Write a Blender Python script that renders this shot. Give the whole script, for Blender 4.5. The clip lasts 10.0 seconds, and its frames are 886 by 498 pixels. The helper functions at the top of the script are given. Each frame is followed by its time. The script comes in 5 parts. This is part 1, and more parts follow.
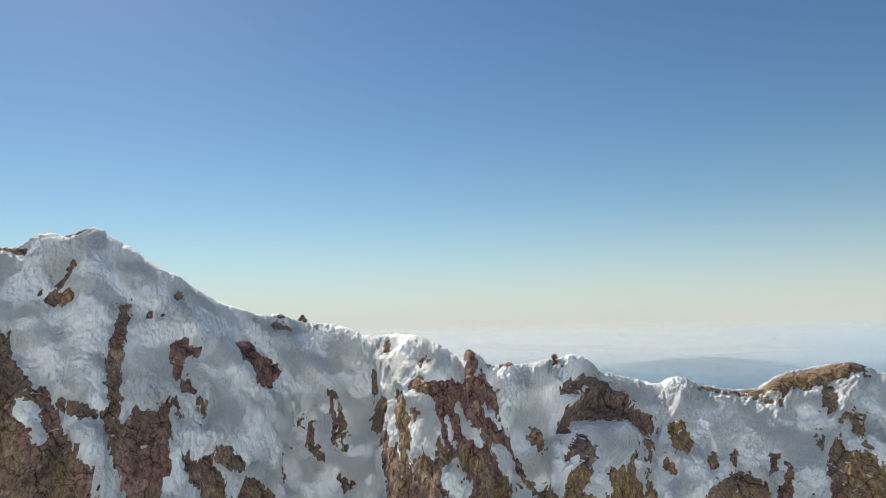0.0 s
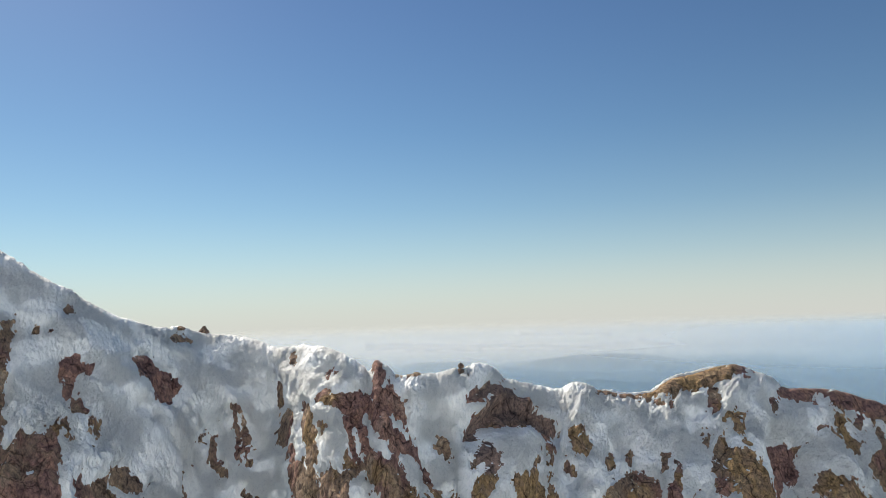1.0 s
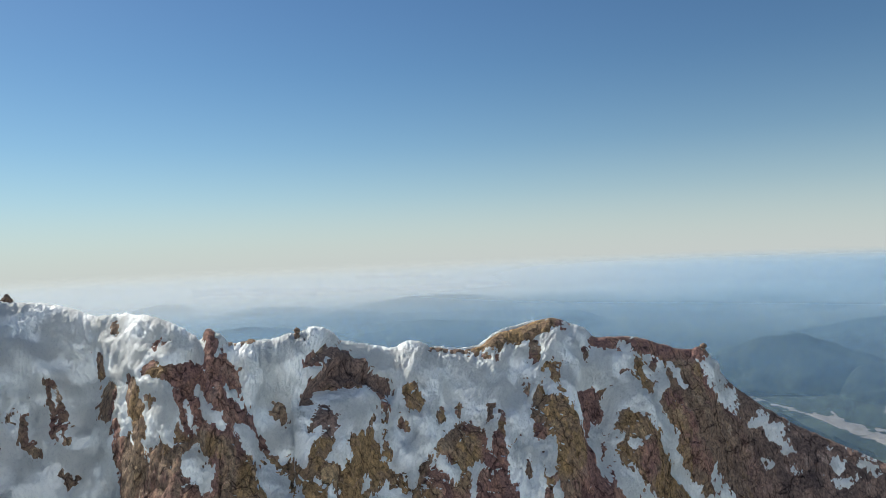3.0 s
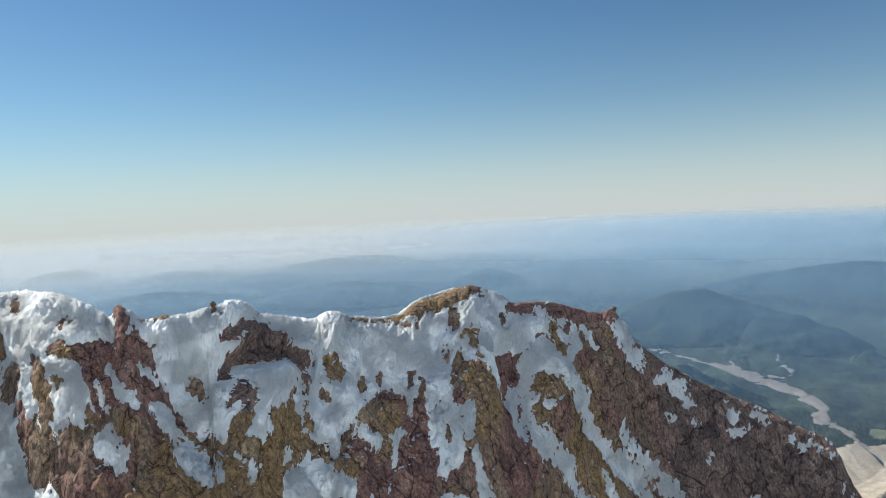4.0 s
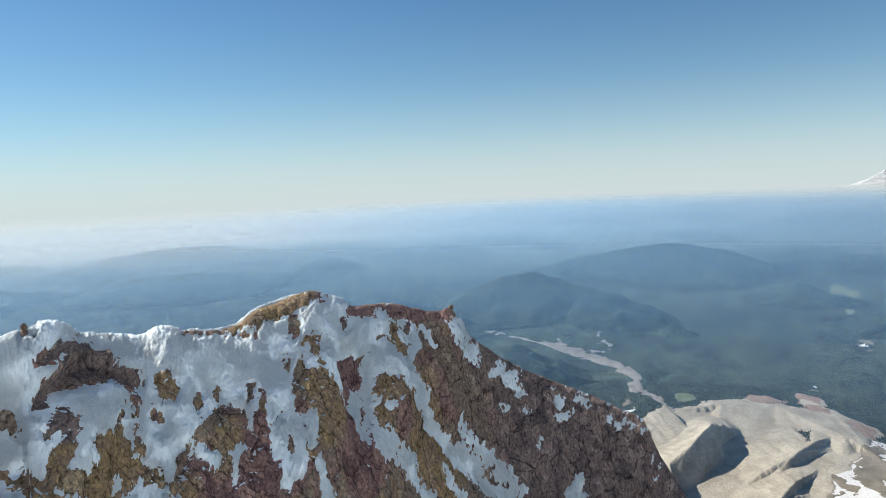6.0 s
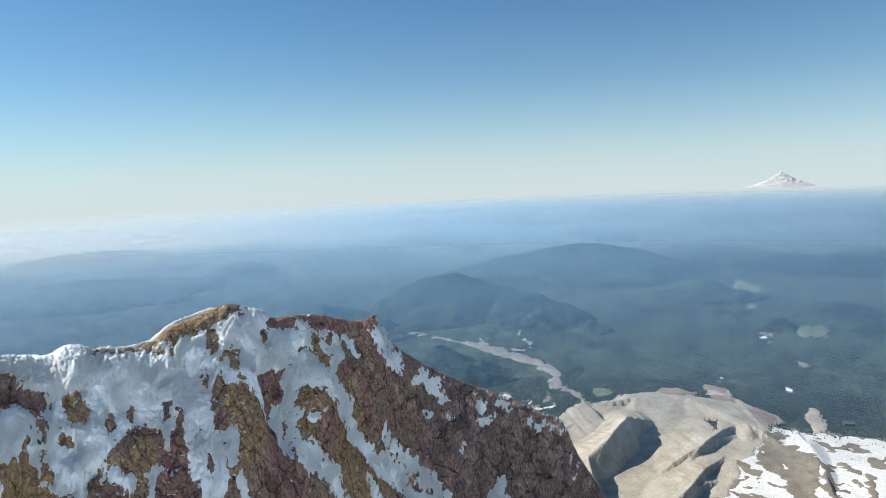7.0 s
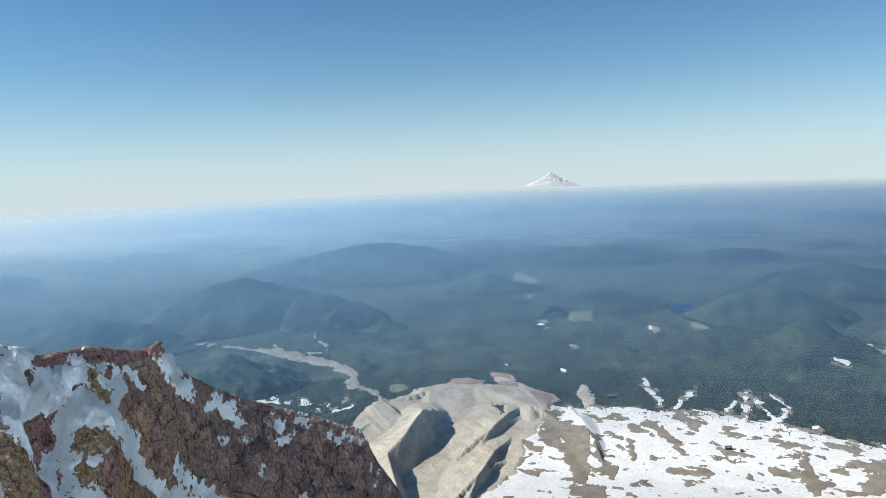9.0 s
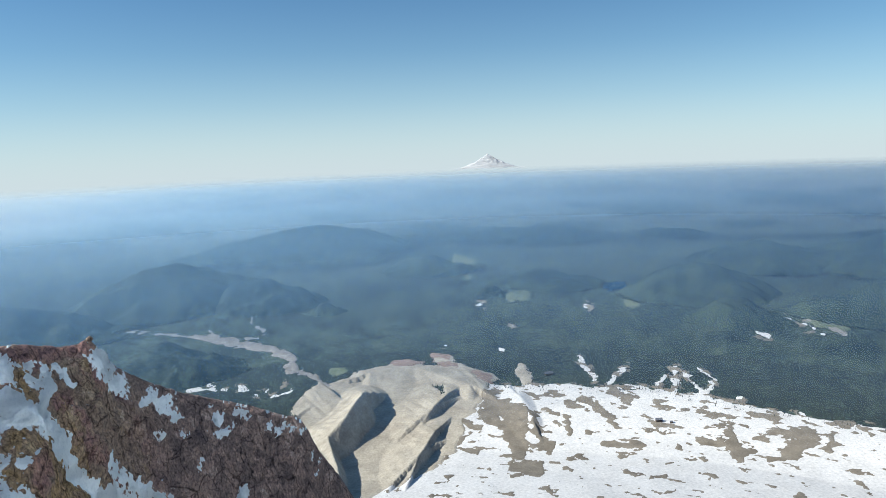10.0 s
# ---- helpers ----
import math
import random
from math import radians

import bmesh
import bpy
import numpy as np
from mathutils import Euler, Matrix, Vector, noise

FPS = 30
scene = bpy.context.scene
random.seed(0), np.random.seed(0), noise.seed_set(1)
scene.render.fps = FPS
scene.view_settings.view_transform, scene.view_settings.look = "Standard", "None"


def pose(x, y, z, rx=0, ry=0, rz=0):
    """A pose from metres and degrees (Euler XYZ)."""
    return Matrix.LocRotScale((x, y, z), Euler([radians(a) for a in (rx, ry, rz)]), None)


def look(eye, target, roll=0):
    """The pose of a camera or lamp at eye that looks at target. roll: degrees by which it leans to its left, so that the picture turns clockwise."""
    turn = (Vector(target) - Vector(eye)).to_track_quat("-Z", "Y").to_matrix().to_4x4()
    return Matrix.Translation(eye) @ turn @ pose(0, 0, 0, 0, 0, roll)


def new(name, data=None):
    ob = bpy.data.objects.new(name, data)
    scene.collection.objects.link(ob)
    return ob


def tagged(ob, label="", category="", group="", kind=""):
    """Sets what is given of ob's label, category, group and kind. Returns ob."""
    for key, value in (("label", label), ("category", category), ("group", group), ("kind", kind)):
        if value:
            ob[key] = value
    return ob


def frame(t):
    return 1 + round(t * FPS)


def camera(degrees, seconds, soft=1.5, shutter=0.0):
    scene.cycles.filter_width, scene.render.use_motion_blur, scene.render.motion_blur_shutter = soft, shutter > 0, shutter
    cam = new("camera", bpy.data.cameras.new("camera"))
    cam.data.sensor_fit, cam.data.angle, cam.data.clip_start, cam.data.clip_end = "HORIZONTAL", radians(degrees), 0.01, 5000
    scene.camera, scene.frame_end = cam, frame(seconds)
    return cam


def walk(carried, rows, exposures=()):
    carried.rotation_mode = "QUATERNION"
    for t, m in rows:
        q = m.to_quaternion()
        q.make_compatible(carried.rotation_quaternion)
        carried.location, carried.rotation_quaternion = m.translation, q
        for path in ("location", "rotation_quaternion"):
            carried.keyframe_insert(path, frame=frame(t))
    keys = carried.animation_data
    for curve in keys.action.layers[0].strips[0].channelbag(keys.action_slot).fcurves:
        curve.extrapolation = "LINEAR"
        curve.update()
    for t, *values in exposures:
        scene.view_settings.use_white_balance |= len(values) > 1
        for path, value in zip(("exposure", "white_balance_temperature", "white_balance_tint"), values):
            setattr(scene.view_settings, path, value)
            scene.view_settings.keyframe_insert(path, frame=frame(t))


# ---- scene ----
# ---- camera: seconds, place, tilt, roll and heading of the drone ----
cam = camera(65.38, 10.0, soft=0.5)
PATH = [
    (0.0, 0.00, 0.00, 0.00, 4.79, 1.38, 0.00),
    (0.5, -0.07, -0.39, 0.89, 4.71, 1.62, -3.88),
    (1.0, -0.18, -0.82, 1.74, 4.57, 1.90, -7.70),
    (1.5, -0.31, -1.19, 2.64, 4.20, 2.01, -11.31),
    (2.0, -0.48, -1.47, 3.55, 2.88, 2.13, -14.52),
    (2.5, -0.60, -1.73, 4.48, 1.11, 2.19, -17.85),
    (3.0, -0.61, -2.02, 5.39, -0.67, 2.26, -21.36),
    (4.5, -0.63, -2.85, 8.04, -5.35, 2.36, -31.24),
    (5.0, -0.75, -3.06, 8.98, -5.53, 2.34, -34.71),
    (5.5, -0.92, -3.32, 9.91, -5.65, 2.31, -38.21),
    (7.0, -1.65, -4.40, 12.89, -5.94, 2.21, -47.76),
    (7.5, -1.96, -4.79, 13.91, -6.05, 2.23, -52.06),
    (8.0, -2.32, -5.16, 14.96, -6.14, 2.20, -56.35),
    (8.5, -2.84, -5.36, 15.99, -6.29, 2.26, -60.75),
    (9.0, -3.39, -5.55, 17.00, -6.60, 2.31, -64.95),
    (9.5, -3.91, -5.77, 18.00, -7.29, 2.33, -68.31),
    (10.0, -4.38, -6.03, 18.99, -8.33, 2.27, -70.09),
]
EXPOSURES = [(0.0, 0.37, 7300, 10), (1.0, 0.37, 7400, 12), (2.5, 0.25, 7000, 9), (4.5, 0.35, 6700, 8), (5.5, 0.43, 6550, 7), (7.0, 0.54, 6400, 6), (10.0, 0.52, 6200, 5)]
walk(cam, [(t, pose(x, y, z, 90 + tilt, roll, turn)) for t, x, y, z, tilt, roll, turn in PATH], EXPOSURES)

# ---- world and sun ----
SUN_TURN, SUN_HEIGHT = 30.0, 38.0          # degrees to the left of the y axis, degrees up


def make_world():
    world = bpy.data.worlds.new("sky")
    scene.world = world
    world.use_nodes = True
    nt = world.node_tree
    nt.nodes.clear()
    out = nt.nodes.new("ShaderNodeOutputWorld")
    bg = nt.nodes.new("ShaderNodeBackground")
    sky = nt.nodes.new("ShaderNodeTexSky")
    sky.sky_type = "NISHITA"
    sky.sun_disc = False
    sky.sun_elevation = radians(SUN_HEIGHT)
    sky.sun_rotation = radians(-SUN_TURN)
    sky.altitude = 2500
    sky.air_density, sky.dust_density, sky.ozone_density = 1.15, 0.7, 3.0
    co = nt.nodes.new("ShaderNodeTexCoord")
    lift = nt.nodes.new("ShaderNodeVectorMath")      # the eye stands high: its horizon lies below the level
    lift.operation = "ADD"
    lift.inputs[1].default_value = (0, 0, 0.034)
    nt.links.new(co.outputs["Generated"], lift.inputs[0])
    nt.links.new(lift.outputs[0], sky.inputs["Vector"])
    soft = nt.nodes.new("ShaderNodeHueSaturation")
    soft.inputs["Saturation"].default_value = 1.14
    nt.links.new(sky.outputs[0], soft.inputs["Color"])
    tint = nt.nodes.new("ShaderNodeMix")
    tint.data_type, tint.blend_type = "RGBA", "MULTIPLY"
    tint.inputs[0].default_value = 1.0
    up = nt.nodes.new("ShaderNodeSeparateXYZ")
    nt.links.new(lift.outputs[0], up.inputs[0])
    hue = nt.nodes.new("ShaderNodeValToRGB")              # turquoise low down, deeper blue overhead
    for e, (p, c) in zip(hue.color_ramp.elements, [(0.12, (0.79, 1.02, 0.98)), (0.50, (0.93, 0.96, 1.02))]):
        e.position, e.color = p, (*c, 1)
    nt.links.new(up.outputs[2], hue.inputs[0])
    nt.links.new(hue.outputs[0], tint.inputs[7])
    nt.links.new(soft.outputs[0], tint.inputs[6])
    # pale summer haze along the horizon, all the way round
    xyz = nt.nodes.new("ShaderNodeSeparateXYZ")
    nt.links.new(lift.outputs[0], xyz.inputs[0])
    band = nt.nodes.new("ShaderNodeValToRGB")
    band.color_ramp.interpolation = "B_SPLINE"
    levels = [(0.0, 0.97), (0.045, 0.78), (0.10, 0.38), (0.17, 0.12), (0.28, 0.02), (0.5, 0.0)]
    while len(band.color_ramp.elements) < len(levels):
        band.color_ramp.elements.new(0.5)
    for e, (p, v) in zip(band.color_ramp.elements, levels):
        e.position, e.color = p, (v, v, v, 1)
    nt.links.new(xyz.outputs[2], band.inputs[0])
    pale = nt.nodes.new("ShaderNodeMix")
    pale.data_type = "RGBA"
    pale.inputs[7].default_value = (6.05, 6.6, 7.0, 1)
    nt.links.new(band.outputs[0], pale.inputs[0])
    nt.links.new(tint.outputs[2], pale.inputs[6])
    nt.links.new(pale.outputs[2], bg.inputs[0])
    nt.links.new(bg.outputs[0], out.inputs[0])
    bg.inputs[1].default_value = 0.076
    lamp = bpy.data.lights.new("sun", "SUN")
    lamp.energy, lamp.angle, lamp.color = 5.0, radians(0.53), (1.0, 0.96, 0.9)
    a, e = radians(SUN_TURN), radians(SUN_HEIGHT)
    to_sun = Vector((-math.sin(a) * math.cos(e), math.cos(a) * math.cos(e), math.sin(e)))
    new("sun", lamp).matrix_world = look(to_sun * 300, (0, 0, 0))


make_world()
# ---- noise and shape arithmetic ----
def mixed(n):
    n = (n ^ (n >> np.uint32(13))) * np.uint32(1274126177)
    n = (n ^ (n >> np.uint32(15))) * np.uint32(2246822519)
    return (n ^ (n >> np.uint32(16))) & np.uint32(0xFFFF)


def part_hash(i, prime):
    return i.astype(np.int64).astype(np.uint32) * np.uint32(prime)


def seed_hash(k):
    return np.uint32((k * 1274126177) & 0xFFFFFFFF)


def hash01(ix, iy, iz, k):
    return mixed(part_hash(ix, 374761393) + part_hash(iy, 668265263) + part_hash(iz, 2147483647) + seed_hash(k)) / 65535.0


TURN_COS, TURN_SIN = np.cos(np.arange(65536) / 65535 * 2 * np.pi), np.sin(np.arange(65536) / 65535 * 2 * np.pi)
TALL = np.arange(65536) / 65535 * 2 - 1
FLAT = np.sqrt(1 - TALL * TALL)


def perlin(x, y, z, k=0):
    """Gradient noise, about -1 to 1."""
    x0, y0, z0 = np.floor(x), np.floor(y), np.floor(z)
    fx, fy, fz = x - x0, y - y0, z - z0
    sx, sy, sz = (f * f * f * (f * (f * 6 - 15) + 10) for f in (fx, fy, fz))
    hx, hy, hz = ((part_hash(q, p), part_hash(q + 1, p)) for q, p in ((x0, 374761393), (y0, 668265263), (z0, 2147483647)))
    total = 0.0
    for dx in (0, 1):
        for dy in (0, 1):
            wxy, hxy = (sx if dx else 1 - sx) * (sy if dy else 1 - sy), hx[dx] + hy[dy]
            for dz in (0, 1):
                n = hxy + hz[dz]
                a, c = mixed(n + seed_hash(k)), mixed(n + seed_hash(k + 7))
                g = FLAT[c] * (TURN_COS[a] * (fx - dx) + TURN_SIN[a] * (fy - dy)) + TALL[c] * (fz - dz)
                total = total + wxy * (sz if dz else 1 - sz) * g
    return total * 1.5


def fbm(x, y, z, size, octaves=4, k=0, rough=0.5):
    total, amp = 0.0, 1.0
    for o in range(octaves):
        f = 2.0 ** o / size
        total = total + amp * perlin(x * f + 17.3 * o, y * f, z * f + 5.1 * o, k + o)
        amp *= rough
    return total


def ridged(x, y, z, size, octaves=4, k=0):
    total, amp = 0.0, 1.0
    for o in range(octaves):
        f = 2.0 ** o / size
        total = total + amp * (0.5 - np.abs(perlin(x * f + 9.7 * o, y * f, z * f, k + o)))
        amp *= 0.55
    return total


def blocks(x, y, z, size, k=0):
    """Broken rock: each cell is a tilted facet of its own height; second value: depth of the crack between cells."""
    x, y, z = x / size, y / size, z / size
    x0, y0, z0 = np.floor(x).astype(np.int64), np.floor(y).astype(np.int64), np.floor(z).astype(np.int64)
    f1, f2, height = np.full(x.shape, 9.0), np.full(x.shape, 9.0), np.zeros(x.shape)
    for dx in (-1, 0, 1):
        for dy in (-1, 0, 1):
            for dz in (-1, 0, 1):
                ix, iy, iz = x0 + dx, y0 + dy, z0 + dz
                rx, ry, rz = x - ix - hash01(ix, iy, iz, k), y - iy - hash01(ix, iy, iz, k + 1), z - iz - hash01(ix, iy, iz, k + 2)
                d = np.sqrt(rx * rx + ry * ry + rz * rz)
                tilt = (hash01(ix, iy, iz, k + 3) - 0.5) * rx + (hash01(ix, iy, iz, k + 4) - 0.5) * ry + (hash01(ix, iy, iz, k + 5) - 0.5) * rz
                h = hash01(ix, iy, iz, k + 6) - 0.5 + 1.6 * tilt
                near = d < f1
                f2 = np.where(near, f1, np.minimum(f2, d))
                height = np.where(near, h, height)
                f1 = np.where(near, d, f1)
    return height, np.clip((f2 - f1) * 6, 0, 1)


def step(lo, hi, x):
    t = np.clip((x - lo) / (hi - lo), 0, 1)
    return t * t * (3 - 2 * t)


def smooth_line(table, x):
    """A smooth curve through (place, value) stations."""
    t = np.array(sorted(table), float)
    px, py = t[:, 0], t[:, 1]
    m = np.gradient(py, px)
    i = np.clip(np.searchsorted(px, x) - 1, 0, len(px) - 2)
    h = px[i + 1] - px[i]
    s = np.clip((x - px[i]) / h, 0, 1)
    return ((2 * s ** 3 - 3 * s ** 2 + 1) * py[i] + (s ** 3 - 2 * s ** 2 + s) * h * m[i]
            + (3 * s ** 2 - 2 * s ** 3) * py[i + 1] + (s ** 3 - s ** 2) * h * m[i + 1])


def stroke(x, y, x0, y0, x1, y1, r0, r1):
    """Distance to a tapering stroke from one place to another, below nought inside it."""
    dx, dy = x1 - x0, y1 - y0
    s = np.clip(((x - x0) * dx + (y - y0) * dy) / (dx * dx + dy * dy + 1e-9), 0, 1)
    return np.hypot(x - x0 - s * dx, y - y0 - s * dy) - (r0 + s * (r1 - r0))


# ---- plan of the ridge: turn from the y axis in degrees (left is plus), metres ----
CENTRE = (0.0, -3.0)
PER_DEGREE = 2.25                     # metres along the face for a degree of turn
FAR_OFF = [(-90, 180), (-54, 180), (-48, 177), (-42, 170), (-36, 160), (-31, 150), (-25, 140), (-20, 132), (-14, 128),
           (-9, 120), (-2, 116), (1, 118), (6, 135), (11, 143), (15, 134), (20, 128), (27, 132), (40, 134)]
CREST_EAST = [(40, 4), (36, 9), (32, 11.4), (31, 11.4), (29.5, 13.0), (27.6, 13.7), (26.6, 14.6), (25, 12.3), (22.7, 8.7), (19.9, 4.8),
              (17, 0.8), (15.3, -0.6), (13.8, -1.1), (13, -0.9), (11.5, -2.5), (9.3, -3.4), (7, -4.4), (5.9, -5.6), (4.3, -5.0),
              (3, -5.1), (0.7, -6.3), (-0.6, -7.9), (-1.3, -8.6), (-1.9, -6.9), (-2.6, -7.5), (-3.3, -9.0), (-5.4, -9.3), (-6.5, -10.2), (-8.5, -9.0)]
CREST_WEST = [(-10.5, -9.3), (-12.2, -11.3), (-13.9, -12.8), (-15.1, -13.9), (-16.8, -14.5), (-17.9, -13.6), (-19.7, -14.6), (-22, -15.8),
              (-23.8, -15.6), (-24.9, -13.8), (-26.7, -13.0), (-28.4, -11.9), (-29.5, -11.5), (-31, -12.9), (-32.9, -16.4), (-34.7, -17.2),
              (-36.2, -17.6), (-38, -19.6), (-40.4, -21.6), (-41.4, -21.3), (-42.5, -27), (-44.6, -33.5), (-47.4, -39.4), (-52.2, -46.2),
              (-55.8, -51.7), (-57.2, -54.2), (-58.2, -61.5), (-60.8, -76), (-64, -98), (-70, -130)]


def crest(a):
    return smooth_line(CREST_EAST + CREST_WEST, a)


def face_slope(a):
    """How steeply the face falls: gentle snow in the east, a cliff in the west."""
    return smooth_line([(-70, 1.75), (-48, 1.6), (-40, 1.35), (-34, 0.86), (-25, 0.82), (-10, 0.90), (0, 1.12), (15, 1.1), (40, 1.2)], a)


def base_drop(a, h):
    s = face_slope(a)
    front = s * h * (1 - np.exp(-np.maximum(h, 0) / 3.5)) + 0.006 * np.maximum(h - 12, 0) ** 2
    back = 0.85 * -h * (1 - np.exp(np.minimum(h, 0) / 4.0))
    return np.where(h >= 0, front, back)


def base_place(a, h):
    """The bare form of the ridge: turn a, h metres in front of the crest."""
    d = smooth_line(FAR_OFF, a) - h
    t = np.radians(a)
    return CENTRE[0] - d * np.sin(t), CENTRE[1] + d * np.cos(t), crest(a) - base_drop(a, h)


# ---- plan of the land below: metres off, degrees below the level ----
LAND = [(0, -118), (45, -118), (60, -125), (100, -152), (150, -205), (420, -300), (700, -388), (1000, -404), (1400, -414.7), (2000, -406.9), (2900, -376.6),
        (3800, -300), (4500, -164), (4850, -112)]


def land_height(d):
    return smooth_line(LAND, d)


# The plan is drawn at a small scale; here it is laid out at its true width, along the lines of sight from the end of the flight.
OUTLOOK = np.array((-3.0, -5.4, 16.5))
SCALE_OUT = [(0, 0), (300, 300), (700, 1100), (1000, 1900), (1400, 2500), (2000, 3150), (2900, 3900), (3800, 4450), (4500, 4800), (4850, 4930), (5200, 4960)]


def laid_out(P):
    v = P - OUTLOOK
    r = np.linalg.norm(v, axis=-1, keepdims=True)
    k = np.array(SCALE_OUT, float)
    return OUTLOOK + v * np.interp(r, k[:, 0], k[:, 1]) / np.maximum(r, 1e-6)


# Bare rock and snow strips on the face: from turn, height to turn, height; half widths; tone (0 brown, 1 red, 2 ochre,
# 3 dark, the overhang's painted shade).
FACE = []


def bare(*v):
    FACE.append(("rock", *v))


def snowy(*v):
    FACE.append(("snow", *v))


# summit face
bare(32.36, -6.1, 29.42, -22.9, 3.15, 7.88, 0)
snowy(29.53, -13.8, 28.94, -16.5, 1.26, 0.84, 0)
bare(29.15, -10.0, 26.34, -22.0, 0.42, 0.53, 0)
bare(28.76, 2.4, 27.49, 2.9, 0.94, 0.73, 0)
bare(28.22, 4.5, 27.49, 8.1, 0.73, 0.42, 0)
bare(29.60, 3.3, 29.49, 2.8, 0.42, 0.42, 0)
bare(24.03, 1.0, 24.76, -6.7, 0.84, 1.16, 0)
bare(24.76, -6.7, 24.57, -13.0, 1.26, 0.94, 0)
bare(27.98, -12.2, 27.55, -12.8, 0.53, 0.42, 0)
bare(27.02, -12.6, 25.94, -13.4, 0.73, 0.73, 0)
bare(25.22, -13.6, 23.44, -18.0, 0.73, 2.62, 0)
bare(23.44, -17.6, 22.41, -23.0, 3.15, 2.73, 0)
bare(22.99, -14.9, 21.46, -16.0, 1.89, 1.89, 0)
bare(21.47, -15.0, 20.92, -11.9, 1.36, 0.42, 0)
bare(21.82, -18.0, 21.22, -20.8, 1.89, 0.84, 0)
bare(20.27, -5.0, 20.16, -9.0, 1.26, 0.84, 1)
bare(19.59, -6.0, 19.15, -6.4, 0.53, 0.42, 1)
bare(19.84, -10.5, 19.36, -11.5, 0.94, 0.73, 0)
bare(20.72, -11.9, 20.04, -14.7, 0.42, 0.53, 0)
bare(18.63, -13.3, 18.38, -15.3, 0.94, 0.42, 0)
bare(15.47, -6.8, 13.87, -11.0, 1.57, 1.78, 1)
bare(15.81, -5.2, 15.97, -8.3, 0.42, 0.63, 1)
bare(14.67, -11.5, 13.70, -12.8, 0.63, 0.53, 1)
bare(20.32, 3.2, 20.24, 2.8, 0.53, 0.42, 0)
bare(21.60, 0.0, 21.60, -0.4, 0.32, 0.32, 0)
bare(22.38, 0.1, 22.34, -0.2, 0.32, 0.21, 0)
bare(19.49, -20.1, 18.88, -23.0, 0.94, 1.05, 0)
bare(18.30, -22.0, 17.49, -25.3, 1.57, 1.89, 0)
bare(17.11, -20.6, 15.68, -23.1, 0.94, 0.73, 0)
bare(15.26, -25.9, 14.02, -28.7, 1.26, 1.68, 0)
bare(12.34, -23.2, 12.43, -26.4, 0.42, 0.42, 0)
bare(11.27, -18.8, 11.49, -20.0, 0.53, 0.42, 0)
bare(10.54, -19.4, 10.63, -22.8, 0.42, 0.73, 0)
bare(10.50, -23.4, 9.98, -24.6, 0.63, 0.84, 0)
bare(8.25, -27.7, 8.21, -28.1, 0.53, 0.63, 0)
bare(8.55, -15.4, 8.19, -23.1, 0.21, 0.32, 0)
bare(13.28, -2.7, 12.25, -3.6, 0.63, 0.42, 0)
bare(28.09, 13.6, 26.83, 14.3, 0.21, 0.32, 0)
bare(31.73, 11.0, 30.58, 10.3, 0.42, 0.42, 0)
bare(1.86, -8.3, 1.32, -8.2, 0.21, 0.21, 0)
# central buttress
bare(-7.27, -25.4, -8.19, -27.7, 1.26, 1.47, 0)
bare(-3.66, -9.1, -5.39, -8.9, 0.63, 0.73, 0)
bare(-8.68, -8.3, -8.76, -9.0, 0.42, 0.53, 0)
bare(-12.69, -11.5, -14.06, -12.9, 0.84, 0.73, 0)
bare(-10.23, -12.6, -10.95, -13.5, 0.73, 0.73, 0)
bare(-12.70, -14.7, -10.87, -16.9, 1.68, 1.47, 0)
bare(-12.69, -15.1, -15.48, -19.7, 1.05, 0.42, 0)
bare(-10.98, -20.0, -10.63, -22.7, 1.57, 0.94, 0)
bare(-7.09, -18.5, -7.17, -18.8, 0.73, 0.63, 0)
bare(-15.02, -19.7, -15.29, -23.8, 0.42, 0.63, 0)
bare(-17.69, -20.6, -18.34, -22.4, 0.94, 1.36, 2)
bare(-20.40, -24.3, -20.47, -25.2, 0.63, 0.63, 0)
bare(-21.95, -23.9, -21.99, -24.3, 0.42, 0.42, 0)
bare(-24.43, -24.8, -25.21, -28.1, 0.53, 0.84, 0)
bare(-20.27, -28.6, -22.20, -30.2, 1.78, 2.21, 0)
bare(-19.50, -31.0, -20.67, -34.1, 1.36, 1.68, 0)
bare(-24.90, -29.3, -25.88, -34.8, 1.47, 2.52, 0)
bare(-23.29, -34.3, -25.84, -36.2, 1.89, 2.10, 0)
bare(-10.04, -27.1, -12.75, -30.4, 2.10, 2.52, 2)
bare(-12.93, -27.7, -15.62, -31.8, 2.10, 2.31, 2)
bare(-8.74, -27.5, -9.51, -29.2, 1.36, 1.36, 0)
bare(-24.08, -16.9, -24.12, -17.1, 0.53, 0.53, 0)
bare(-25.03, -17.0, -25.07, -17.4, 0.42, 0.42, 0)
bare(-13.87, -24.4, -14.10, -26.3, 0.53, 0.63, 0)
# lower cliffs
bare(1.80, -27.5, -3.51, -33.6, 4.00, 7.45, 0)
bare(-5.75, -27.8, -14.05, -36.6, 4.72, 6.30, 2)
bare(-22.11, -36.1, -30.59, -47.1, 4.72, 6.30, 0)
bare(-18.60, -28.1, -23.17, -33.8, 2.10, 3.15, 0)
snowy(-16.04, -34.1, -19.07, -38.9, 3.57, 3.78, 0)
snowy(-6.82, -23.7, -7.87, -26.9, 0.73, 0.53, 0)
snowy(-26.08, -33.4, -26.90, -38.2, 1.68, 1.47, 0)
snowy(-23.28, -31.0, -22.32, -33.3, 0.94, 0.63, 0)
snowy(-25.42, -38.4, -25.86, -39.9, 0.84, 0.53, 0)
bare(-26.10, -32.8, -26.16, -33.9, 0.42, 0.42, 0)
